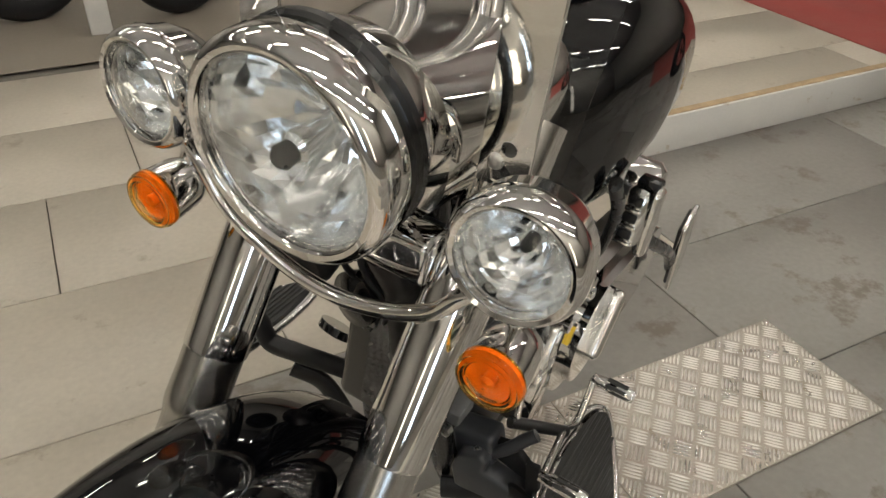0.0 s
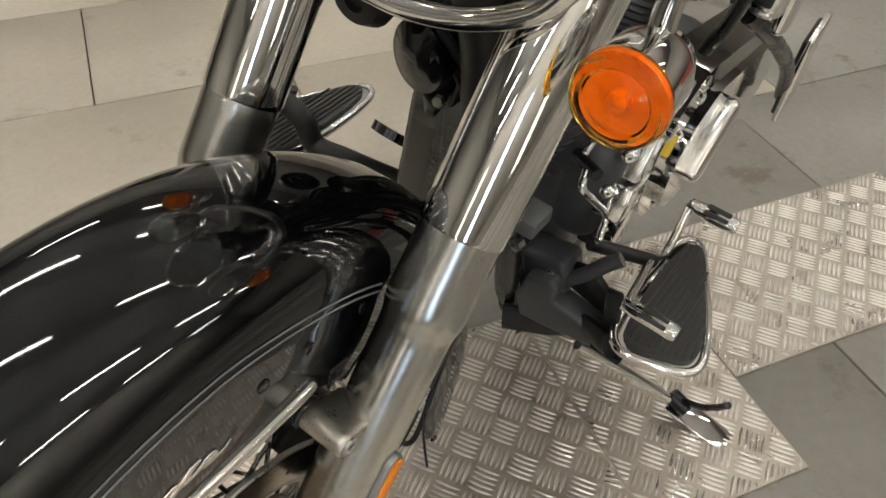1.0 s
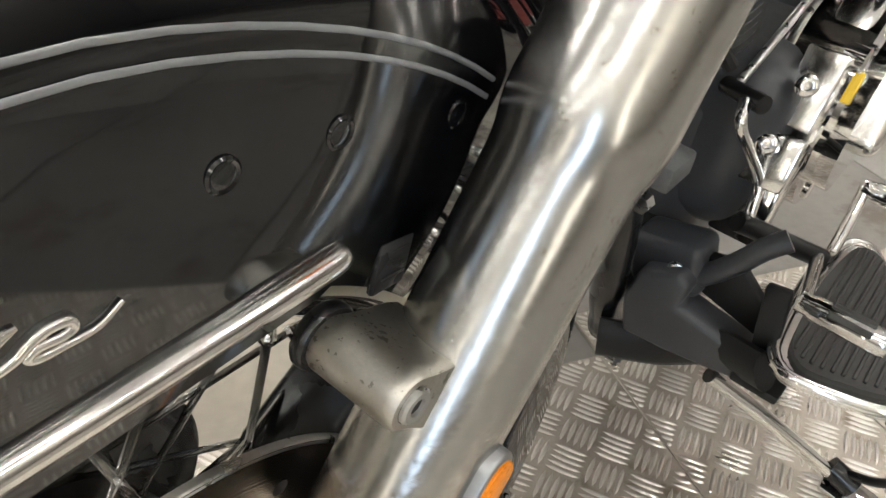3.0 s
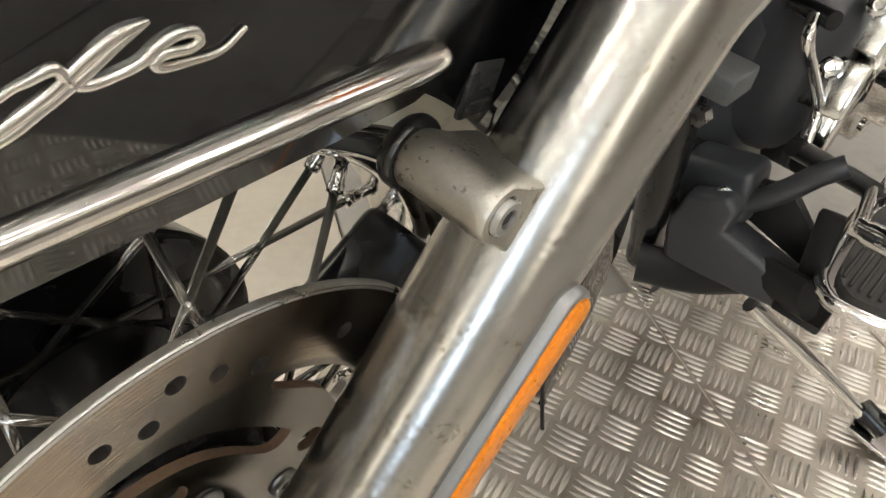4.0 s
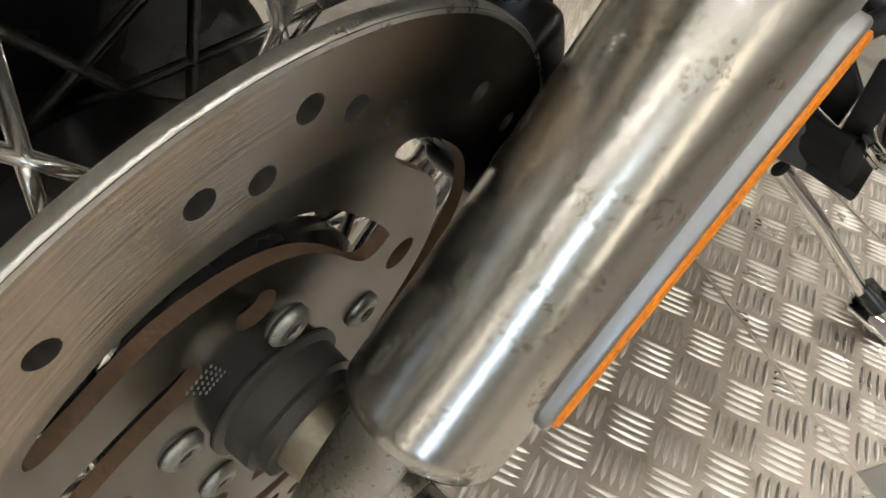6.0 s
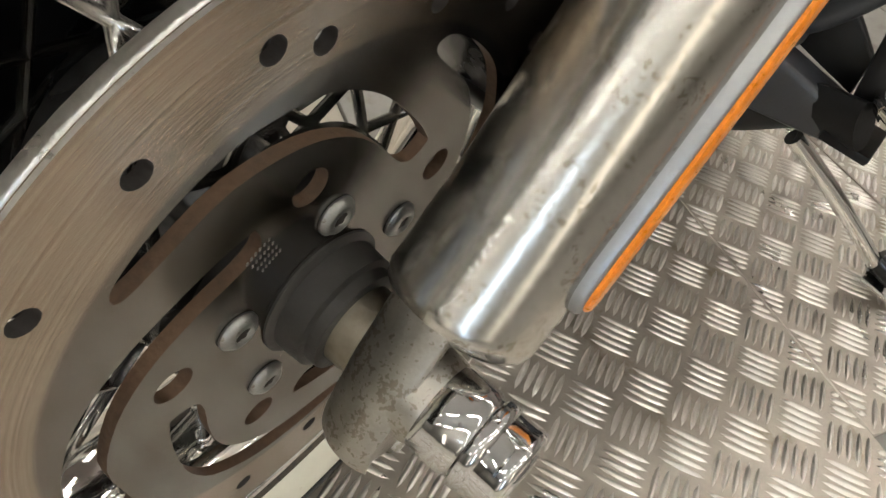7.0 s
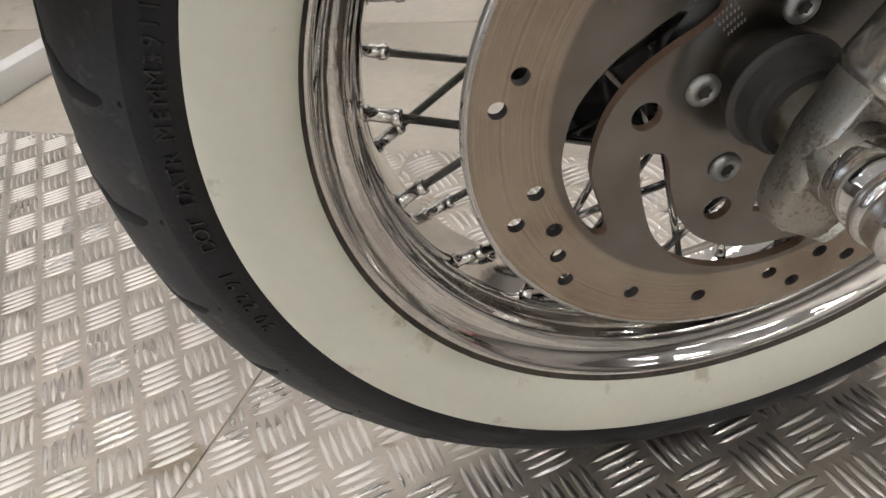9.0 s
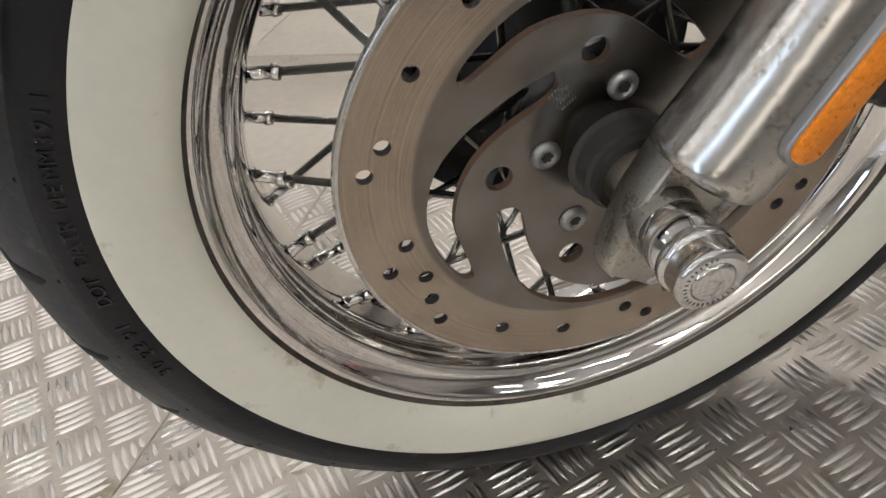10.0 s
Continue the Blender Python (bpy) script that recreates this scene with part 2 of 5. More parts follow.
def disc_steel():
    """Brake disc steel: rings of wear round the hub, brown film, streaked."""
    m, n, l, p = nodes_of("brake_disc_steel")
    tc = n.new("ShaderNodeTexCoord")
    sep = n.new("ShaderNodeSeparateXYZ")
    l.new(tc.outputs["Object"], sep.inputs[0])
    com = n.new("ShaderNodeCombineXYZ")
    l.new(sep.outputs[0], com.inputs[0])
    l.new(sep.outputs[2], com.inputs[2])
    ln = n.new("ShaderNodeVectorMath")
    ln.operation = "LENGTH"
    l.new(com.outputs[0], ln.inputs[0])
    ring = n.new("ShaderNodeTexNoise")
    ring.noise_dimensions = "1D"
    ring.inputs["Scale"].default_value, ring.inputs["Detail"].default_value = 700, 5
    l.new(ln.outputs["Value"], ring.inputs["W"])
    film = n.new("ShaderNodeTexNoise")
    film.inputs["Scale"].default_value, film.inputs["Detail"].default_value = 26, 9
    l.new(tc.outputs["Object"], film.inputs["Vector"])
    worn = n.new("ShaderNodeMapRange")
    worn.inputs[1].default_value, worn.inputs[2].default_value = 0.107, 0.109
    l.new(ln.outputs["Value"], worn.inputs[0])
    swept = n.new("ShaderNodeMix")
    swept.data_type = "RGBA"
    swept.inputs[6].default_value, swept.inputs[7].default_value = (0.205, 0.196, 0.182, 1), (0.37, 0.318, 0.262, 1)
    l.new(worn.outputs[0], swept.inputs[0])
    mul = n.new("ShaderNodeMix")
    mul.data_type = "RGBA"
    mul.blend_type = "MULTIPLY"
    mul.inputs[0].default_value = 0.7
    cr = n.new("ShaderNodeValToRGB")
    cr.color_ramp.elements[0].position, cr.color_ramp.elements[0].color = 0.38, (0.64, 0.59, 0.53, 1)
    cr.color_ramp.elements[1].position, cr.color_ramp.elements[1].color = 0.60, (1, 1, 1, 1)
    av = n.new("ShaderNodeMath")
    av.operation = "MULTIPLY_ADD"
    av.inputs[1].default_value = 0.5
    hv = n.new("ShaderNodeMath")
    hv.operation = "MULTIPLY"
    hv.inputs[1].default_value = 0.6
    # the rings belong to the swept band only
    keep = n.new("ShaderNodeMix")
    keep.data_type = "FLOAT"
    keep.inputs[2].default_value = 0.40
    l.new(worn.outputs[0], keep.inputs[0])
    l.new(ring.outputs["Fac"], keep.inputs[3])
    l.new(keep.outputs[0], av.inputs[0])
    l.new(film.outputs["Fac"], hv.inputs[0])
    l.new(hv.outputs[0], av.inputs[2])
    l.new(av.outputs[0], cr.inputs[0])
    l.new(swept.outputs[2], mul.inputs[6])
    l.new(cr.outputs[0], mul.inputs[7])
    l.new(mul.outputs[2], p.inputs["Base Color"])
    p.inputs["Metallic"].default_value = 1.0
    p.inputs["Roughness"].default_value = 0.19
    p.inputs["Anisotropic"].default_value = 0.9
    tan = n.new("ShaderNodeTangent")
    tan.direction_type, tan.axis = "RADIAL", "Y"
    l.new(tan.outputs[0], p.inputs["Tangent"])
    b = n.new("ShaderNodeBump")
    b.inputs["Strength"].default_value, b.inputs["Distance"].default_value = 0.22, 0.0003
    l.new(keep.outputs[0], b.inputs["Height"])
    l.new(b.outputs[0], p.inputs["Normal"])
    return m


DISC = disc_steel()


# ---- mesh helpers ----
def mesh_from(name, verts, faces, smooth=True):
    me = bpy.data.meshes.new(name)
    me.from_pydata([tuple(v) for v in verts], [], faces)
    me.validate()
    if smooth:
        me.polygons.foreach_set("use_smooth", [True] * len(me.polygons))
    return me


def obj(name, me, material, parent=None, at=(0, 0, 0), label="", sharp=42):
    ob = new(name, me)
    me.materials.append(material)
    if sharp and len(me.polygons) and me.polygons[0].use_smooth:
        bm = bmesh.new()
        bm.from_mesh(me)
        bmesh.ops.recalc_face_normals(bm, faces=bm.faces)
        for e in bm.edges:
            if len(e.link_faces) == 2 and e.calc_face_angle(0) > radians(sharp):
                e.smooth = False
        bm.to_mesh(me)
        bm.free()
    if parent:
        ob.parent = parent
    ob.location = at
    if label:
        tagged(ob, label=label)
    return ob


def frame_of(d):
    d = Vector(d).normalized()
    a = Vector((0, 1, 0)) if abs(d.y) < 0.9 else Vector((1, 0, 0))
    u = (a - d * a.dot(d)).normalized()
    return d, u, d.cross(u)


def lathe(p, d, profile, seg=32, squash=1.0):
    """A turned body: profile rows (distance along d, radius)."""
    d, u, w = frame_of(d)
    p = Vector(p)
    verts, faces = [], []
    for s, r in profile:
        for i in range(seg):
            a = 2 * math.pi * i / seg
            verts.append(p + d * s + (u * math.cos(a) + w * math.sin(a) * squash) * r)
    for j in range(len(profile) - 1):
        for i in range(seg):
            k = (i + 1) % seg
            faces.append((j * seg + i, j * seg + k, (j + 1) * seg + k, (j + 1) * seg + i))
    if profile[0][1] > 1e-5:
        faces.append(tuple(range(seg))[::-1])
    if profile[-1][1] > 1e-5:
        faces.append(tuple((len(profile) - 1) * seg + i for i in range(seg)))
    return verts, faces


def ring_lathe(profile, seg=96, y0=0.0):
    """Turned round the wheel's axle: rows (y, radius), closed into a ring."""
    verts, faces = [], []
    for y, r in profile:
        for i in range(seg):
            a = 2 * math.pi * i / seg
            verts.append((r * math.cos(a), y + y0, r * math.sin(a)))
    m = len(profile)
    for j in range(m):
        j2 = (j + 1) % m
        for i in range(seg):
            k = (i + 1) % seg
            faces.append((j * seg + i, j * seg + k, j2 * seg + k, j2 * seg + i))
    return verts, faces


def smooth_path(pts, n=8):
    """Catmull-Rom through the points."""
    P = [Vector(p) for p in pts]
    P = [P[0] * 2 - P[1]] + P + [P[-1] * 2 - P[-2]]
    out = []
    for i in range(1, len(P) - 2):
        a, b, c, d = P[i - 1:i + 3]
        for k in range(n):
            t = k / n
            out.append(0.5 * ((2 * b) + (c - a) * t + (2 * a - 5 * b + 4 * c - d) * t * t + (3 * b - a - 3 * c + d) * t ** 3))
    out.append(P[-2])
    return out


def sweep(path, r, seg=14, flat=1.0, up=None):
    """A rod along a path, with rounded ends; r may be a list."""
    path = [Vector(p) for p in path]
    n = len(path)
    rad = r if isinstance(r, (list, tuple)) else [r] * n
    verts, faces = [], []
    u = None
    for i in range(n):
        d = (path[min(i + 1, n - 1)] - path[max(i - 1, 0)]).normalized()
        if u is None:
            a = Vector(up) if up else (Vector((0, 0, 1)) if abs(d.z) < 0.9 else Vector((1, 0, 0)))
            u = (a - d * a.dot(d)).normalized()
        else:
            u = (u - d * u.dot(d)).normalized()
        w = d.cross(u)
        for k in range(seg):
            a = 2 * math.pi * k / seg
            verts.append(path[i] + (u * math.cos(a) + w * math.sin(a) * flat) * rad[i])
    for i in range(n - 1):
        for k in range(seg):
            k2 = (k + 1) % seg
            faces.append((i * seg + k, i * seg + k2, (i + 1) * seg + k2, (i + 1) * seg + k))
    faces.append(tuple(range(seg))[::-1])
    faces.append(tuple((n - 1) * seg + k for k in range(seg)))
    return verts, faces


def block(size, bevel=0.004, seg=2):
    """A block with rounded edges, centred."""
    bm = bmesh.new()
    bmesh.ops.create_cube(bm, size=1)
    bmesh.ops.scale(bm, vec=size, verts=bm.verts)
    if bevel:
        bmesh.ops.bevel(bm, geom=bm.edges[:], offset=bevel, segments=seg, affect="EDGES", profile=0.5)
    me = bpy.data.meshes.new("block")
    bm.to_mesh(me)
    bm.free()
    me.polygons.foreach_set("use_smooth", [True] * len(me.polygons))
    return me


def slab(loop, thick, axis="y", bevel=0.0, holes=()):
    """A flat plate from an outline (2D) with holes, thick along the axis; returns verts, faces."""
    from mathutils.geometry import tessellate_polygon
    loops = [list(loop)] + [list(h) for h in holes]
    flat = [q for lp in loops for q in lp]
    tris = tessellate_polygon([[Vector((a, b, 0)) for a, b in lp] for lp in loops])
    n = len(flat)

    def place(a, b, c):
        return (a, c, b) if axis == "y" else ((a, b, c) if axis == "z" else (c, a, b))
    verts = [place(a, b, thick / 2) for a, b in flat] + [place(a, b, -thick / 2) for a, b in flat]
    faces = [tuple(t) for t in tris] + [tuple(i + n for i in t[::-1]) for t in tris]
    k = 0
    for lp in loops:
        m = len(lp)
        for i in range(m):
            a, b = k + i, k + (i + 1) % m
            faces.append((a, b, b + n, a + n))
        k += m
    return verts, faces


def eased(vf, offset=0.002, seg=2, angle=35):
    """The same body with its sharp edges rounded off."""
    me = mesh_from("eased", *vf)
    bm = bmesh.new()
    bm.from_mesh(me)
    bmesh.ops.recalc_face_normals(bm, faces=bm.faces)
    bmesh.ops.dissolve_limit(bm, angle_limit=radians(1), verts=bm.verts, edges=bm.edges)
    edges = [e for e in bm.edges if len(e.link_faces) == 2 and e.calc_face_angle(0) > radians(angle)]
    bmesh.ops.bevel(bm, geom=edges, offset=offset, segments=seg, affect="EDGES", profile=0.5, clamp_overlap=True)
    bm.to_mesh(me)
    bm.free()
    return mesh_vf(me)


def circle(cx, cy, r, n=20):
    return [(cx + r * math.cos(2 * math.pi * i / n), cy + r * math.sin(2 * math.pi * i / n)) for i in range(n)]


def join(*vf):
    verts, faces = [], []
    for v, f in vf:
        k = len(verts)
        verts += list(v)
        faces += [tuple(i + k for i in q) for q in f]
    return verts, faces


def moved(vf, m):
    return [m @ Vector(v) for v in vf[0]], vf[1]


def mesh_vf(me):
    return [v.co.copy() for v in me.vertices], [tuple(p.vertices) for p in me.polygons]


# ---- the hall: floor, walls, ceiling, lamps ----
GRID = radians(149.0)
GU = Vector((math.cos(GRID), math.sin(GRID), 0))   # along the slab rows and plate edges
GN = Vector((math.sin(GRID), -math.cos(GRID), 0))  # across them


def ground(u, n, z=0.0):
    return GU * u + GN * n + Vector((0, 0, z))


FLOOR_Z = -0.002
HALL, HALL_S = 9.0, -4.6
CEIL_Z = 4.2


def plane_box(name, lo, hi, material, label, category="wall"):
    me = block((hi[0] - lo[0], hi[1] - lo[1], hi[2] - lo[2]), 0)
    ob = obj(name, me, material, at=[(a + b) / 2 for a, b in zip(lo, hi)], sharp=0)
    ob.rotation_euler = (0, 0, GRID)
    c = Vector(((lo[0] + hi[0]) / 2, (lo[1] + hi[1]) / 2, (lo[2] + hi[2]) / 2))
    ob.location = Euler((0, 0, GRID)).to_matrix() @ c
    return tagged(ob, label=label, category=category, kind="structure")


floor = plane_box("floor", (-HALL, -HALL, -0.25), (HALL, HALL, FLOOR_Z - 0.010), GROUT, "concrete floor of a workshop hall, dark joints between slabs", "floor")
plane_box("wall_north", (-HALL, HALL, -0.25), (HALL, HALL + 0.2, CEIL_Z), WALL, "plain off-white painted workshop wall")
plane_box("wall_south", (-HALL, HALL_S - 0.2, -0.25), (HALL, HALL_S, CEIL_Z), WALL, "plain off-white painted workshop wall")
plane_box("wall_east", (HALL, -HALL, -0.25), (HALL + 0.2, HALL, CEIL_Z), WALL, "plain off-white painted workshop wall")
plane_box("wall_west", (-HALL - 0.2, -HALL, -0.25), (-HALL, HALL, CEIL_Z), WALL, "plain off-white painted workshop wall")
plane_box("ceiling", (-HALL - 0.2, -HALL - 0.2, CEIL_Z), (HALL + 0.2, HALL + 0.2, CEIL_Z + 0.2), CEIL, "grey sheet ceiling of a workshop hall", "ceiling")


LAMP_N, LAMP_U = (-5.6, -3.2, -0.8, 1.6, 3.6), (-6, -3.6, -1.2, 1.2, 3.6, 6)


def strip_lamp(u, n, length=1.5, along=True):
    """A ceiling batten with one glowing tube."""
    body = tagged(obj("strip_lamp", block((length, 0.09, 0.05), 0.008), WHITE), label="white ceiling batten lamp with a glowing tube", category="lamp", group="ceiling lamps")
    tube = obj("tube", mesh_from("tube", *lathe((-length / 2 + 0.03, 0, -0.048), (1, 0, 0), [(0, 0.018), (length - 0.06, 0.018)], 10)), TUBE, body, label="glowing white tube")
    rod = mesh_from("hanger_rod", *lathe((0, 0, 0.022), (0, 0, 1), [(0, 0.006), (0.33, 0.006)], 8))
    rod.materials.append(WHITE)
    for q in (-0.5, 0.5):
        r = new("hanger_rod", rod)
        r.parent, r.location = body, (q, 0, 0)
    body.location = ground(u, n, CEIL_Z - 0.35)
    body.rotation_euler = (0, 0, GRID if along else GRID + math.pi / 2)
    return body


for n in LAMP_N:
    for u in LAMP_U:
        if (u, n) != (-3.6, -3.2):
            strip_lamp(u, n)


def glowing_panes(name, u, width, height, pane, label):
    """A tall frame of glowing panes in the wall behind: daylight, or added warm light."""
    f = tagged(obj(name, block((width + 0.16, 0.06, height + 0.16), 0.01), WHITE), label=label, category="window", kind="structure")
    f.location = ground(u, -HALL_S - 0.02, height / 2 + 0.25)
    f.rotation_euler = (0, 0, GRID)
    for j in range(3):
        obj("pane", block((width - 0.06, 0.02, height / 3 - 0.06), 0.004), pane, f, (0, 0.034, -height / 2 + (j + 0.5) * height / 3))


glowing_panes("window_1", -2.0, 0.5, 2.2, DAY, "narrow glazed workshop door with daylight behind it")
# two unseen warm light panels, added for the warm stripes on the fork slider
glowing_panes("warm_stripe_panes_1", -4.6, 0.5, 2.2, WARM, "added warm glowing panes for a reflected stripe")
glowing_panes("warm_stripe_panes_2", 0.6, 0.4, 2.2, WARM, "narrow added warm glowing panes for a reflected stripe")


# slabs of the floor, in rows along GU
ROW = 0.487
TILE_L = 1.08
tile_mesh = {}


def slab_mesh(l, w, mat):
    key = (round(l, 3), round(w, 3), mat.name)
    if key not in tile_mesh:
        me = block((l - 0.004, w - 0.004, 0.02), 0.0012, 1)
        me.materials.append(mat)
        tile_mesh[key] = me
    return tile_mesh[key]


def lay_floor():
    for r in range(-4, 6):
        n0 = -0.790 + r * ROW
        shift = (0.18, -0.093, 0.35)[r % 3]
        for k in range(-5, 5):
            u0 = shift + k * TILE_L
            if u0 > 5.2 or u0 < -5.5:
                continue
            ob = new("slab", slab_mesh(TILE_L, ROW, TILE_GREY if u0 + TILE_L > (1.5 if r < 0 else 0.6) and r >= -1 else TILE))
            ob.parent = floor
            ob.matrix_parent_inverse = floor.matrix_basis.inverted()
            ob.location = ground(u0 + TILE_L / 2, n0 + ROW / 2, FLOOR_Z - 0.010)
            ob.rotation_euler = (0, 0, GRID)


BAR_P, BAR_L, BAR_W, BAR_H = 0.0430, 0.0198, 0.0030, 0.0021
BAR_A = radians(13.2)


def bar_shape(length):
    """One raised bar of the tread pattern: lens-shaped in plan, rounded across, along x."""
    rows = []
    for s, w, h in ((-0.62, 0.72, 0.80), (0.0, 1.0, 1.0), (0.62, 0.72, 0.80)):
        rows += [(s * length, q * w * BAR_W, z * h * BAR_H) for q, z in ((-1, -0.05), (-0.62, 0.72), (0, 1), (0.62, 0.72), (1, -0.05))]
    verts = [(-length, 0, 0)] + rows + [(length, 0, 0)]
    faces = []
    for k in range(4):
        faces += [(0, 2 + k, 1 + k), (16, 11 + k, 12 + k)]
        for j in (0, 5):
            faces.append((1 + j + k, 2 + j + k, 7 + j + k, 6 + j + k))
    return verts, faces


def tread_plate(name, u0, u1, n0, n1, phase, label, single=None):
    """A sheet of chequered aluminium, bars raised in turned groups of five; single: the stretch of the plan whose bars are parts of their own."""
    ob = obj(name, block((u1 - u0, n1 - n0, 0.006), 0.0008, 1), TREAD, at=ground((u0 + u1) / 2, (n0 + n1) / 2, 0.001))
    ob.rotation_euler = (0, 0, GRID)
    tagged(ob, label=label, category="metal plate", group="tread plates on the floor")
    ax, ay = Vector((math.cos(BAR_A), math.sin(BAR_A), 0)), Vector((-math.sin(BAR_A), math.cos(BAR_A), 0))
    o = (ax * phase[0] + ay * phase[1]) * BAR_P
    corners = [ground(a, b) - o for a in (u0, u1) for b in (n0, n1)]
    i0, i1 = int(min(c.dot(ax) for c in corners) / BAR_P) - 1, int(max(c.dot(ax) for c in corners) / BAR_P) + 1
    j0, j1 = int(min(c.dot(ay) for c in corners) / BAR_P) - 1, int(max(c.dot(ay) for c in corners) / BAR_P) + 1
    c0 = ground((u0 + u1) / 2, (n0 + n1) / 2, 0)
    whole = mesh_from("raised_bar", *bar_shape(BAR_L))
    whole.materials.append(BARS)
    verts, faces, count = [], [], 0
    for i in range(i0, i1 + 1):
        for j in range(j0, j1 + 1):
            c = o + ax * (i * BAR_P) + ay * (j * BAR_P)
            d, w, turn = (ay, ax, BAR_A + math.pi / 2) if (i + j) % 2 == 0 else (ax, ay, BAR_A)
            for k in range(5):
                m = c + w * ((k - 2) * 0.0081)
                u, n = m.dot(GU), m.dot(GN)
                # sheared off at the sheet's edge
                lo, hi = -BAR_L, BAR_L
                for v, s, e0, e1 in ((u, d.dot(GU), u0 + 0.002, u1 - 0.002), (n, d.dot(GN), n0 + 0.002, n1 - 0.002)):
                    q = sorted(((e0 - v) / s, (e1 - v) / s))
                    lo, hi = max(lo, q[0]), min(hi, q[1])
                if hi - lo < 0.006:
                    continue
                m = m + d * ((lo + hi) / 2)
                L = (hi - lo) / 2
                if single and count < 300 and L > BAR_L - 1e-4 and single[0] < u < single[1] and single[2] < n < single[3]:
                    p = new("raised_bar", whole)
                    p.parent, p.location, p.rotation_euler = ob, Matrix.Rotation(-GRID, 3, "Z") @ (m - c0) + Vector((0, 0, 0.003)), (0, 0, turn - GRID)
                    count += 1
                    continue
                rot = Matrix.Rotation(turn - GRID, 3, "Z")
                at = Matrix.Rotation(-GRID, 3, "Z") @ (m - c0) + Vector((0, 0, 0.003))
                vv, ff = bar_shape(L)
                b = len(verts)
                verts += [rot @ Vector(v) + at for v in vv]
                faces += [tuple(q + b for q in f) for f in ff]
    bars = obj("raised_bar_field", mesh_from("raised_bar_field", verts, faces, smooth=True), BARS, ob, sharp=0)
    tagged(bars, kind="stuff", label="raised five-bar tread pattern")
    return ob


def lay_plates():
    tread_plate("tread_plate", -2.3, -0.3853, -0.372, 0.80, (1.48, 2.74), "scuffed aluminium tread plate on the concrete floor")
    tread_plate("tread_plate", -0.3847, 0.5178, -0.375, 0.80, (1.48, 0.52), "dirty aluminium tread plate under the motorcycle's front wheel", (0.12, 0.517, -0.27, 0.16))
    tread_plate("tread_plate", 0.5184, 0.782, -0.457, 0.035, (0.30, 1.37), "aluminium tread plate beside a floor board of the motorcycle")
    tread_plate("tread_plate", 0.784, 1.405, -0.457, -0.133, (0.30, 1.37), "narrow aluminium tread plate strip on bare concrete")


def timber(name, u0, n0, u1, n1, w, h, label, top=True):
    a, b = ground(u0, n0), ground(u1, n1)
    d = b - a
    ob = obj(name, block((d.length, w, h), 0.006), WHITE, at=(a + b) / 2 + Vector((0, 0, FLOOR_Z + h / 2)))
    ob.rotation_euler = (0, 0, math.atan2(d.y, d.x))
    if top:
        obj("worn_edge", block((d.length - 0.004, 0.03, 0.006), 0.002), TIMBER, ob, at=(0, 0, h / 2 + 0.001), label="bare worn timber edge")
    return tagged(ob, label=label, category="timber beam")


# ---- the motorcycle ----
bike = new("motorcycle")
bike.rotation_euler = [radians(a) for a in BIKE_TURN]
bike.location = (-0.0002, 0.0009, -0.0037)
tagged(bike, label="black chrome cruiser motorcycle leaning on its side stand", category="motorcycle")
OFF = Vector((0, -0.0634, 0.3063))   # the front axle


def part(name, vf, material, parent=None, label="", sharp=42):
    """One mesh under the motorcycle, or under one of its parts, in axle coordinates."""
    me = vf if isinstance(vf, bpy.types.Mesh) else mesh_from(name, *vf)
    top = parent is None
    return obj(name, me, material, parent or bike, OFF if top else (0, 0, 0), label, sharp)


RAKE = radians(33.4)
FD = Vector((-math.sin(RAKE), 0, math.cos(RAKE)))    # up along the fork
FN = Vector((math.cos(RAKE), 0, math.sin(RAKE)))     # forward, square to it
FX, FY = -0.0096, 0.1093


def fork_pt(s, f=0.0, y=None, side=1):
    return Vector((FX, side * (FY if y is None else y), 0)) + FD * s + FN * f


def glyph(ch, size):
    """One character as a raised shape: verts with x along the line, y up, z proud; centred in x."""
    cu = bpy.data.curves.new("glyph", "FONT")
    cu.body, cu.size, cu.extrude, cu.align_x = ch, size, 0.0008, "CENTER"
    ob = bpy.data.objects.new("glyph", cu)
    scene.collection.objects.link(ob)
    me = bpy.data.meshes.new_from_object(ob.evaluated_get(bpy.context.evaluated_depsgraph_get()))
    vf = mesh_vf(me)
    bpy.data.objects.remove(ob)
    bpy.data.curves.remove(cu)
    bpy.data.meshes.remove(me)
    return vf


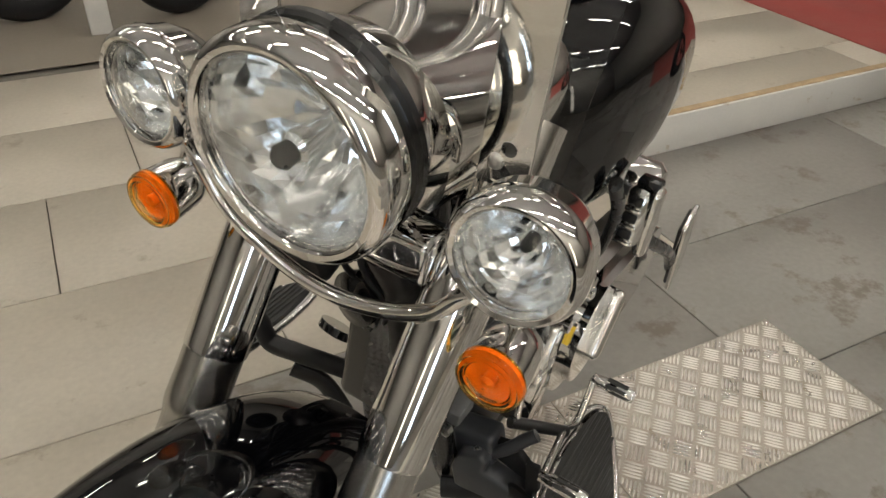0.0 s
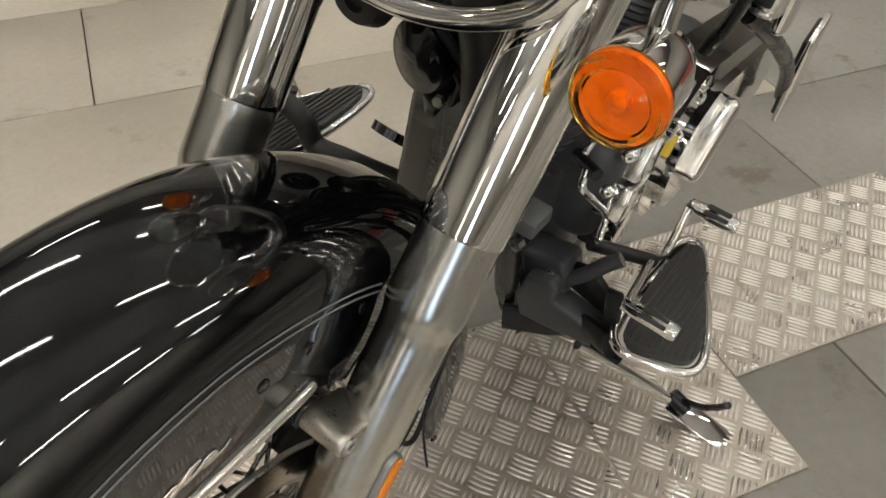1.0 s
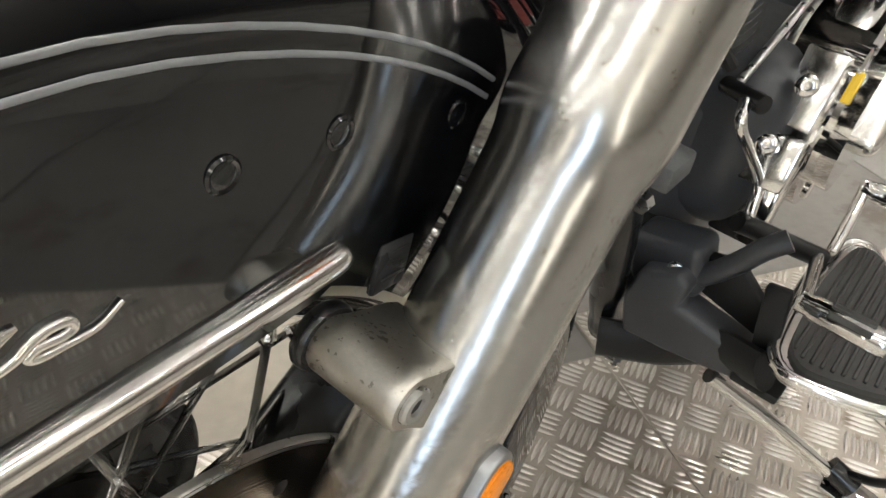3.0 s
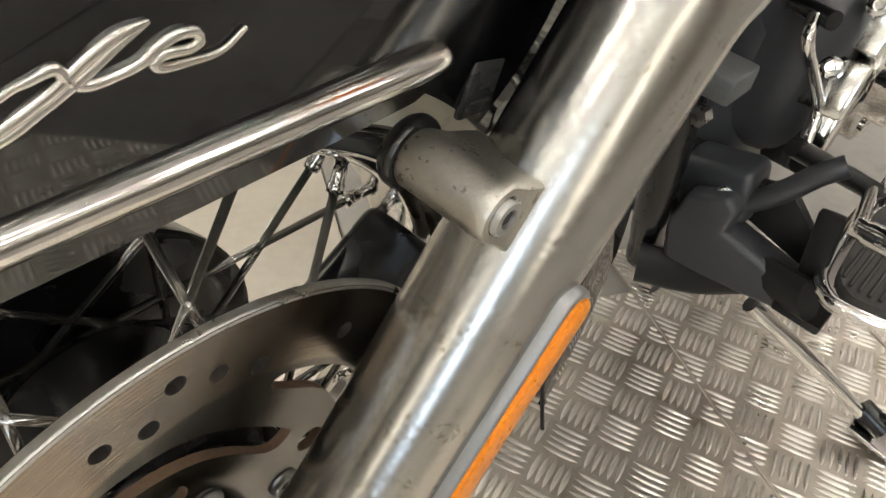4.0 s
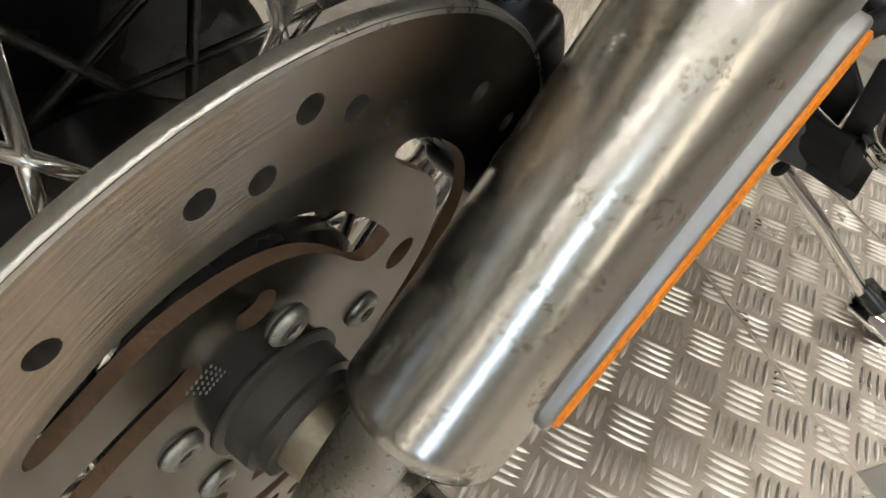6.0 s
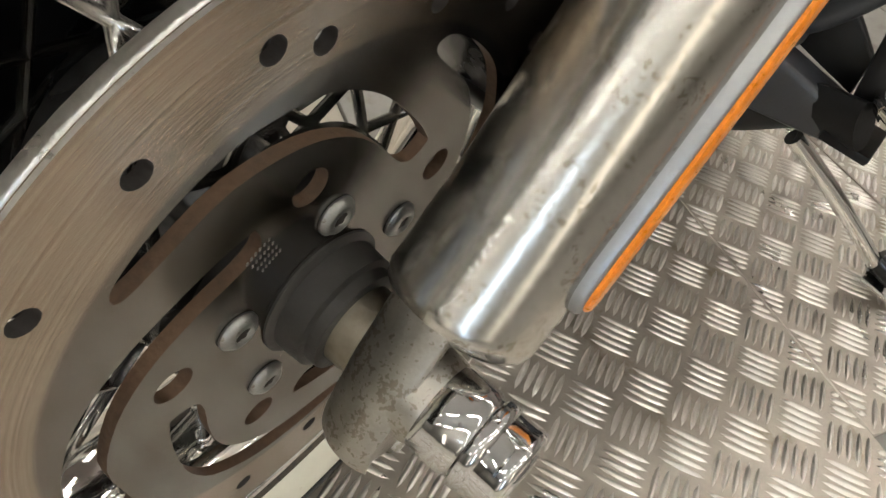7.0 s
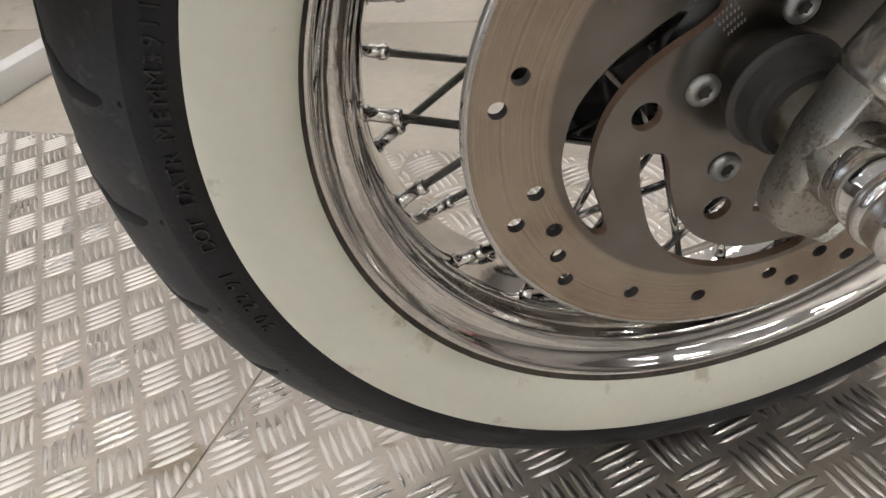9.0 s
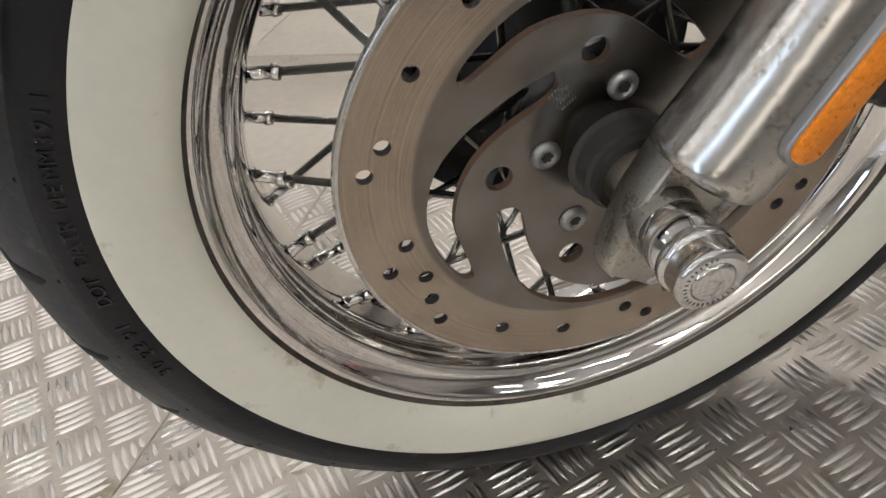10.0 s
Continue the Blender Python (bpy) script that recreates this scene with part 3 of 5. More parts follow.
# front wheel
def build_wheel():
    half = [(0.046, 0.2165), (0.0490, 0.2150), (0.0485, 0.2115), (0.0450, 0.2085), (0.0405, 0.2060), (0.0370, 0.2010), (0.0355, 0.1960), (0.0330, 0.1935), (0.0300, 0.1930), (0.0275, 0.1905), (0.0240, 0.1870), (0.0180, 0.1850)]
    half = [(y, r * 0.974) for y, r in half]
    prof = half + [(-y, r) for y, r in half[::-1]] + [(-0.040, 0.2090), (-0.020, 0.1850), (0.020, 0.1850), (0.040, 0.2090)]
    rim = part("front_wheel", ring_lathe(prof, 144), RIM_CHROME, label="chromed laced wheel rim", sharp=50)
    # tyre: black carcass with tread, white side band
    side = [(0.0480, 0.2070), (0.0500, 0.2090), (0.0520, 0.2110)]
    white = [(0.0530, 0.2120), (0.0555, 0.2200), (0.0572, 0.2300), (0.0578, 0.2390), (0.0572, 0.2470), (0.0565, 0.2510)]
    black = [(0.0578, 0.2525), (0.0580, 0.2600), (0.0570, 0.2680), (0.0562, 0.2705), (0.0548, 0.2730), (0.0525, 0.2785), (0.0472, 0.2865), (0.0390, 0.2948), (0.0285, 0.3015), (0.0155, 0.3062), (0.0, 0.3078)]
    full = side + white + black
    outer = full + [(-y, r) for y, r in full[:-1][::-1]]
    inner = [(-0.046, 0.214), (-0.049, 0.245), (0, 0.295), (0.049, 0.245), (0.046, 0.214)]
    seg = 180
    v, f = ring_lathe(outer + inner, seg)
    tyre = part("tyre", (v, f), RUBBER, rim, "black tyre with dusty grooved tread")
    tyre.data.materials.append(DUSTY)
    for poly in tyre.data.polygons:
        if math.hypot(poly.center.x, poly.center.z) > 0.2718 and abs(poly.center.y) < 0.0552:
            poly.material_index = 1
    band = []
    for sgn in (1, -1):
        prof = [(sgn * (y + 0.0012), r) for y, r in [(0.0500, 0.2092)] + white + [(0.0563, 0.2515)]] + [(sgn * 0.048, 0.249), (sgn * 0.048, 0.216)]
        band.append(ring_lathe(prof, 180))
    part("whitewall_band", join(*band), WHITEWALL, rim, "aged ivory white side band")
    part("bead_line", ring_lathe([(0.0485, 0.2070), (0.0502, 0.2078), (0.0514, 0.2093), (0.0500, 0.2096), (0.0480, 0.2080)], 180), GRIME, rim, "brown grime line along the rim")
    # tread grooves: slanted strips on the shoulders, the recess shade put into their black
    for sgn in (1, -1):
        pts = []
        for i in range(7):
            q = i / 6
            y = sgn * (0.0540 - 0.043 * q)
            rr = np.interp(abs(y), [0, 0.0155, 0.0285, 0.039, 0.0472, 0.0525, 0.0548], [0.3078, 0.3062, 0.3015, 0.2948, 0.2865, 0.2785, 0.2730]) - 0.0002
            a = sgn * 0.03 + 0.13 * q - 0.05 * math.sin(math.pi * q)
            pts.append(Vector((rr * math.cos(a), y, rr * math.sin(a))))
        gm = mesh_from("tread_groove", *sweep(pts, [0.0016, 0.0042, 0.0054, 0.0056, 0.0050, 0.0034, 0.0010], 10, 0.16, (0, 0, 1)))
        gm.materials.append(GROOVE)
        for k in range(30):
            ob = new("tread_groove", gm)
            ob.parent, ob.rotation_euler = rim, (0, 2 * math.pi * k / 30, 0)
    # moulded sidewall letters
    for word, mid in (("30", -13.6), ("22", -9.9), ("91", -6.4), ("DOT", 0.0), ("DATR", 6.6), ("MEMM", 14.0), ("3911", 20.4)):
        for i, ch in enumerate(word):
            wd = 0.0078 if word in ("MEMM",) else 0.0066
            a0 = radians(mid) + (i - (len(word) - 1) / 2) * wd / 0.262
            vv, ff = glyph(ch, 0.0098)
            out = []
            for x, yy, z in vv:
                a, r = a0 + x / 0.262, 0.2575 + yy
                out.append((r * math.cos(a), 0.0582 + z, r * math.sin(a)))
            part("sidewall_letter", (out, ff), MOULD, rim, sharp=20)
    # hub
    hub = [(-0.050, 0.0), (-0.050, 0.026), (-0.046, 0.040), (-0.042, 0.052), (-0.036, 0.053), (-0.032, 0.044), (-0.020, 0.030), (0.020, 0.030), (0.034, 0.044), (0.038, 0.056), (0.046, 0.056), (0.050, 0.050), (0.055, 0.050), (0.056, 0.0)]
    part("hub", lathe((0, 0, 0), (0, 1, 0), hub, 48), SATIN, rim, "glossy black wheel hub")
    part("hub_cover", lathe((0, 0, 0), (0, 1, 0), [(-0.080, 0.0), (-0.080, 0.075), (-0.070, 0.098), (-0.052, 0.1018), (-0.0475, 0.1022), (-0.0470, 0.1012), (-0.0480, 0.0995), (-0.054, 0.0965), (-0.064, 0.086), (-0.068, 0.062), (-0.068, 0.0)], 64), SATIN, rim, "dark dished cover on the far side of the hub")
    # spokes, crossed in groups
    sp = mesh_from("spoke", *lathe((0, 0, 0), (0, 0, 1), [(0, 0.0022), (1, 0.0022)], 10))
    nip = mesh_from("spoke_nipple", *lathe((0, 0, 0), (0, 0, 1), [(-0.003, 0.0046), (0.002, 0.0046), (0.0025, 0.0036), (0.013, 0.0036), (0.0135, 0.0044), (0.0175, 0.0044), (0.018, 0.0030)], 8))
    sp.materials.append(SPOKE)
    nip.materials.append(CHROME)
    for k in range(40):
        sgn = 1 if k % 2 else -1
        lead = 1 if (k // 2) % 2 else -1
        ar = radians(18 * (k // 2) + (3.4 if sgn > 0 else 9.6))
        ah = ar + lead * radians(SPOKE_CROSS)
        a = Vector((0.050 * math.cos(ah), sgn * 0.040, 0.050 * math.sin(ah)))
        b = Vector((0.1812 * math.cos(ar), sgn * 0.013, 0.1812 * math.sin(ar)))
        d = b - a
        q = d.to_track_quat("Z", "Y")
        ob = new("spoke", sp)
        ob.parent, ob.location, ob.rotation_mode, ob.rotation_quaternion, ob.scale = rim, a, "QUATERNION", q, (1, 1, d.length)
        ob = new("spoke_nipple", nip)
        ob.parent, ob.location, ob.rotation_mode, ob.rotation_quaternion = rim, b, "QUATERNION", (-d).to_track_quat("Z", "Y")
    # stick-on wheel weights
    for k in range(4):
        a = radians(77.5 + k * 5.4)
        me = block((0.0155, 0.020, 0.0075), 0.0012, 1)
        ob = obj("wheel_weight", me, LEAD, rim, (0.1755 * math.cos(a), 0.009, 0.1755 * math.sin(a)))
        ob.rotation_euler = (0, -a + math.pi / 2, 0)
    return rim


GROOVE = surface("groove_shade", (0.006, 0.006, 0.006), 0.8, 0.0, var=0.2, bump=0.1)
SPOKE_CROSS = 62
build_wheel()


# brake disc, on the wheel's left
def build_disc():
    YD = 0.064
    swirl = [(67.7, -12.8), (62.6, -12.9), (57.3, -16.5), (57.4, -25.2), (64.7, -39.4), (75.0, -53.6), (83.5, -67.1), (90.5, -82.6), (93.5, -97.4), (97.2, -104.4), (101.2, -105.6), (104.3, -102.1), (104.3, -92.4), (103.6, -81.1), (101.5, -71.9), (97.0, -60.5), (88.6, -49.1), (79.8, -37.9), (71.7, -23.0)]
    ring_holes = [(123.6, 36.8), (124, 19.3), (131, 12.3), (117, -9.9), (131, -15.9), (117, -22.6), (124, -30.3), (131.5, -37.6), (124, -56.2), (124, -75.8), (118, -95.0), (131, -101.0), (117, -109), (131, -115), (123.6, -129), (124, -147), (131, -154), (117, 174), (131, 168), (117, 160), (124, 145), (122, 126.7), (115, 105), (121.6, 95.8), (129, 88.2), (115.5, 82.0), (122.5, 74.4), (122, 55.4)]

    def polar(r, a):
        return (r / 1000 * math.cos(radians(a)), r / 1000 * math.sin(radians(a)))
    ring = circle(0, 0, 0.1450, 160)
    holes = [circle(*polar(r, a), 0.0042, 14) for r, a in ring_holes]
    for k in range(5):
        pts = [polar(r, a + 72 * k) for r, a in swirl]
        pts = [(p.x, p.z) for p in smooth_path([Vector((a, 0, b)) for a, b in pts + pts[:1]], 3)][:-1]
        holes.append(pts)
        holes.append(circle(*polar(64, 5.5 + 72 * k), 0.0072, 18))
    holes.append(circle(0, 0, 0.0262, 48))
    v, f = slab(ring, 0.005, "y", holes=holes)
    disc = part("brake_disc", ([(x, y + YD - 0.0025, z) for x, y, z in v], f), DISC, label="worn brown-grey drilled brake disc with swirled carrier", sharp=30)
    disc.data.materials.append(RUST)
    # drilled hole walls are coloured dark, as they lie in shade
    disc.data.materials.append(RECESS_SHADE)
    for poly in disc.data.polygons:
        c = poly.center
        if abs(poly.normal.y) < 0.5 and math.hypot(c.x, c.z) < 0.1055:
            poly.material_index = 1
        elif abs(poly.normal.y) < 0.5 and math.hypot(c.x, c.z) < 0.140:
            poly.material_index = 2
    part("disc_edge", ring_lathe([(YD - 0.0005, 0.1430), (YD + 0.0002, 0.1434), (YD + 0.0001, 0.1446), (YD - 0.0004, 0.1454), (YD - 0.0014, 0.1458), (YD - 0.0042, 0.1458), (YD - 0.0050, 0.1448)], 160), STEEL, disc, "polished bare disc edge")
    bolt = mesh_from("disc_bolt", *lathe((0, 0, 0), (0, 1, 0), [(0.0, 0.0078), (0.0012, 0.0078), (0.0030, 0.0060), (0.0036, 0.0038), (0.0020, 0.0034), (0.0020, 0.0)], 20))
    bolt.materials.append(ZINC)
    # dark star in the bolt head, painted shade for the torx recess
    star = [(0.0030 * (1.0 + 0.16 * math.cos(6 * q)) * math.cos(q), 0.0030 * (1.0 + 0.16 * math.cos(6 * q)) * math.sin(q)) for q in [2 * math.pi * i / 24 for i in range(24)]]
    recess = mesh_from("torx_recess", *slab(star, 0.0006, "y"), smooth=False)
    recess.materials.append(RECESS_SHADE)
    for k in range(5):
        a = radians(18.1 + 72 * k)
        ob = new("disc_bolt", bolt)
        ob.parent, ob.location = disc, (0.0413 * math.cos(a), YD, 0.0413 * math.sin(a))
        sock = new("torx_recess", recess)
        sock.parent, sock.location = disc, (0.0413 * math.cos(a), YD + 0.0021, 0.0413 * math.sin(a))
    part("hub_boss", lathe((0, 0.060, 0), (0, 1, 0), [(0, 0.0276), (0.0050, 0.0276), (0.0060, 0.0262), (0.0065, 0.0246), (0.017, 0.0240), (0.018, 0.0215), (0.0225, 0.0210), (0.0230, 0)], 40), HUBGREY, disc, "dark bearing boss at the disc's centre")
    part("axle_spacer", lathe((0, 0.082, 0), (0, 1, 0), [(0, 0.0165), (0.012, 0.0160), (0.0125, 0)], 32), BRASS, disc, "stained metal axle spacer")
    # stamped lettering, unreadable
    mark = block((0.0007, 0.0003, 0.0015), 0)
    mark.materials.append(STAMP)
    for i in range(4):
        for j in range(6):
            a, r = radians(60 - 1.9 * j), 0.0475 + 0.0034 * i
            ob = new("stamped_mark", mark)
            ob.parent, ob.location = disc, (r * math.cos(a), YD + 0.00002, r * math.sin(a))
    return disc


build_disc()


def stadium(side, y, layers, width, length):
    """A round-ended bar lying along the fork leg; layers: (distance outwards, inset)."""
    v, f, n = [], [], 40
    for dy, inset in layers:
        r, h = width / 2 - inset, length / 2 - width / 2
        for i in range(n):
            a = 2 * math.pi * (i + 0.5) / n
            v.append(fork_pt(0.117 + r * math.sin(a) + (h if math.sin(a) > 0 else -h), -0.003 + r * math.cos(a), y + dy, side))
    for j in range(len(layers) - 1):
        for i in range(n):
            k = (i + 1) % n
            f.append((j * n + i, j * n + k, (j + 1) * n + k, (j + 1) * n + i))
    return v, f + [tuple(range(n))[::-1], tuple((len(layers) - 1) * n + i for i in range(n))]


# fork legs
def build_fork(side):
    def bent(p):
        q = (p - fork_pt(0, side=side)).dot(FD)
        k = min(1.0, max(0.0, (0.055 - q) / 0.065))
        return p + FN * (0.0055 * k * k * (3 - 2 * k))
    upper = [(0.0180, 0.0), (0.0180, 0.0225), (0.0188, 0.0262), (0.0210, 0.0284), (0.0245, 0.0296), (0.027, 0.0296), (0.040, 0.0296), (0.062, 0.0288), (0.150, 0.0287), (0.1655, 0.0287), (0.2425, 0.0286), (0.278, 0.0285), (0.289, 0.0286), (0.295, 0.0292), (0.302, 0.0308), (0.308, 0.0317), (0.315, 0.0320), (0.328, 0.0316), (0.345, 0.0312), (0.420, 0.0312)]
    v, f = lathe(fork_pt(0, side=side), FD, upper, 64)
    leg = part("fork_slider", ([bent(p) for p in v], f), SLIDER, label="satin aluminium fork slider with scratches and pitting")
    leg.data.materials.append(SLIDER_CAST)
    leg.data.materials.append(SLIDER_PITTED)
    for poly in leg.data.polygons:
        q = (poly.center - fork_pt(0, side=side)).dot(FD)
        poly.material_index = 2 if q < 0.165 else (1 if q < 0.242 else 0)
    # cast foot, its outer half planed away to a flat for the axle
    fv, ff, seg = [], [], 56
    foot = [(-0.0430, 0.42), (-0.0420, 0.56), (-0.0390, 0.65), (-0.0320, 0.73), (-0.0200, 0.80), (-0.0050, 0.90), (0.0240, 1.0)]
    for q, k in foot:
        for i in range(seg):
            a = 2 * math.pi * i / seg
            y = 0.0284 * k * math.sin(a)
            y = max(-0.0165, min(y, 0.0098 if abs(math.cos(a)) > 0.74 else 0.0068))
            fv.append(bent(fork_pt(q, 0.0284 * k * math.cos(a), FY + y, side)))
    for j in range(len(foot) - 1):
        for i in range(seg):
            k = (i + 1) % seg
            ff.append((j * seg + i, j * seg + k, (j + 1) * seg + k, (j + 1) * seg + i))
    ff += [tuple(range(seg))[::-1], tuple((len(foot) - 1) * seg + i for i in range(seg))]
    part("slider_foot", (fv, ff), CAST, leg, "rough pitted cast foot", 30)
    # axle lug at the foot
    lug = lathe((0.004, side * 0.108, 0.001), (0, side, 0), [(0, 0.0), (0, 0.0182), (0.0140, 0.0178), (0.0165, 0.0172), (0.0172, 0.0160), (0.0172, 0)], 36)
    part("axle_lug", lug, CAST, leg, "rough pitted cast axle lug")
    # fender mount
    c = Vector((-0.0845, side * 0.118, 0.1945))
    boss = lathe(c, (0, -side, 0), [(0, 0.0), (0.0, 0.0090), (0.002, 0.0104), (0.010, 0.0110), (0.036, 0.0108), (0.040, 0.0100), (0.040, 0)], 32)
    part("fender_mount", boss, BOSS, leg, "cast fender mounting boss")
    # gusset from the boss to the tube, edges rounded off outwards
    wv, wf, nn = [], [], 36
    for y, sc in ((0.0800, 0.94), (0.0815, 1.0), (0.0930, 1.0), (0.1130, 1.0), (0.1176, 0.98), (0.1188, 0.90)):
        for i in range(nn):
            a = 2 * math.pi * i / nn
            ff, ss = math.cos(a), math.sin(a)
            f_ = 0.0445 + 0.0112 * sc * ff if ff > 0 else 0.0445 + 0.040 * ff
            s_ = 0.2036 + sc * ss * (0.0112 if ff > 0 else 0.0112 + 0.022 * ff * ff)
            wv.append(fork_pt(s_, f_, y, side))
    for j in range(5):
        for i in range(nn):
            k = (i + 1) % nn
            wf.append((j * nn + i, j * nn + k, (j + 1) * nn + k, (j + 1) * nn + i))
    wf += [tuple(range(nn))[::-1], tuple(5 * nn + i for i in range(nn))]
    part("mount_web", (wv, wf), BOSS, leg, sharp=38)
    part("mount_washer", lathe(c + Vector((0, -side * 0.038, 0)), (0, -side, 0), [(0, 0), (0, 0.0128), (0.0015, 0.0138), (0.0045, 0.0138), (0.006, 0.0128), (0.006, 0)], 28), SATIN, leg, "black mounting washer")
    part("bolt_seat", lathe(c + Vector((0, side * 0.0012, 0)), (0, side, 0), [(-0.004, 0.0079), (-0.0008, 0.0079), (-0.0004, 0.0074), (-0.0004, 0)], 24), SATIN, leg)
    part("bolt_socket", lathe(c + Vector((0, side * 0.0012, 0)), (0, side, 0), [(0, 0.0034), (0.0006, 0.0034), (0.0006, 0)], 6), BLACK, leg)
    part("mount_bolt", lathe(c + Vector((0, side * 0.0010, 0)), (0, side, 0), [(-0.004, 0.0070), (0.001, 0.0070), (0.002, 0.0060), (0.002, 0.0036), (-0.002, 0.0032), (-0.002, 0)], 20), STEEL, leg, "socket head mounting bolt")
    # chrome cover above
    cov = [(0.372, 0.0300), (0.372, 0.0328), (0.375, 0.0332), (0.50, 0.0330), (0.66, 0.0330), (0.70, 0.0320), (0.70, 0.0300)]
    part("fork_cover", lathe(fork_pt(0, side=side), FD, cov, 56), CHROME, label="mirror-bright chrome fork cover")
    # reflector
    y = 0.1380
    hous = part("side_reflector", stadium(side, y, ((-0.0040, 0.0016), (-0.0030, 0.0), (0.0032, 0.0), (0.0043, 0.0008), (0.0047, 0.0018)), 0.0195, 0.146), SILVER, label="long silver side reflector housing")
    part("reflector_lens", stadium(side, y, ((0.0025, 0.0), (0.0058, 0.0), (0.0068, 0.0012)), 0.0165, 0.1405), REFLEX, hous, "amber reflector lens")
    # axle nut
    if side > 0:
        nut = [(0, 0.0), (0, 0.0172), (0.003, 0.0178), (0.016, 0.0178), (0.0175, 0.0168), (0.019, 0.0168), (0.0200, 0.0182), (0.0225, 0.0184), (0.0245, 0.0180), (0.0255, 0.0168), (0.032, 0.0166), (0.0345, 0.0172), (0.0365, 0.0168), (0.0375, 0.0155), (0.0375, 0.0108), (0.0370, 0.0104), (0.0385, 0.0096), (0.0388, 0.0088), (0.0388, 0)]
        n = part("axle_nut_cover", lathe((0.004, 0.1235, 0.001), (0, 1, 0), [(q * 0.97, w * 0.97) for q, w in nut], 64), NUT_CHROME, label="chrome axle nut cover with worn plating")
        mark = block((0.0005, 0.0003, 0.0016), 0)
        mark.materials.append(BLACK)
        for k in range(22):
            ob = new("engraved_mark", mark)
            a = radians(k * 11)
            ob.parent, ob.location, ob.rotation_euler = n, (0.004 + 0.0128 * math.sin(a), 0.1598, 0.001 + 0.0128 * math.cos(a)), (0, a, 0)
    return leg


build_fork(1)
build_fork(-1)


# front fender
def fender_low(a):
    """Radius of the skirt's lower edge at the angle a."""
    d = math.degrees(a)
    if d < 42:
        return 0.340
    if d < 112:
        return min(0.342, 0.2150 / math.sin(a))
    return float(np.interp(d, [112, 126, 131, 160, 196, 203, 206], [0.2335, 0.222, 0.238, 0.250, 0.262, 0.285, 0.320]))


def fender_w(d):
    """Half the fender's width at d degrees, narrowing smoothly towards the rear."""
    xs, ws = [30, 60, 85, 100, 108, 114, 120, 126, 140, 158, 182, 206], [0.083, 0.0815, 0.0803, 0.0794, 0.0785, 0.0772, 0.0755, 0.0740, 0.0724, 0.0720, 0.0790, 0.0830]
    return float(np.mean([np.interp(d + k, xs, ws) for k in range(-7, 8)]))


def fender_section(a, off=0.0):
    d = math.degrees(a)
    w, low, top = fender_w(d) + off, fender_low(a), 0.3680 + off
    pts = []
    n = 30
    for i in range(n + 1):
        q = i / n * 2 - 1
        # skirt, shoulder, crown
        if abs(q) > 0.45:
            k = (1 - abs(q)) / 0.55
            r = low + (0.305 - low) * k
            y = w + 0.002 * math.sin(math.pi * k)
        else:
            ang = (1 - abs(q) / 0.45) * math.pi / 2
            y = w * math.cos(ang) ** 0.75 if ang < math.pi / 2 - 1e-6 else 0.0
            r = 0.305 + (top - 0.305) * math.sin(ang) ** 0.9
        pts.append((y if q > 0 else -y, r))
    return pts


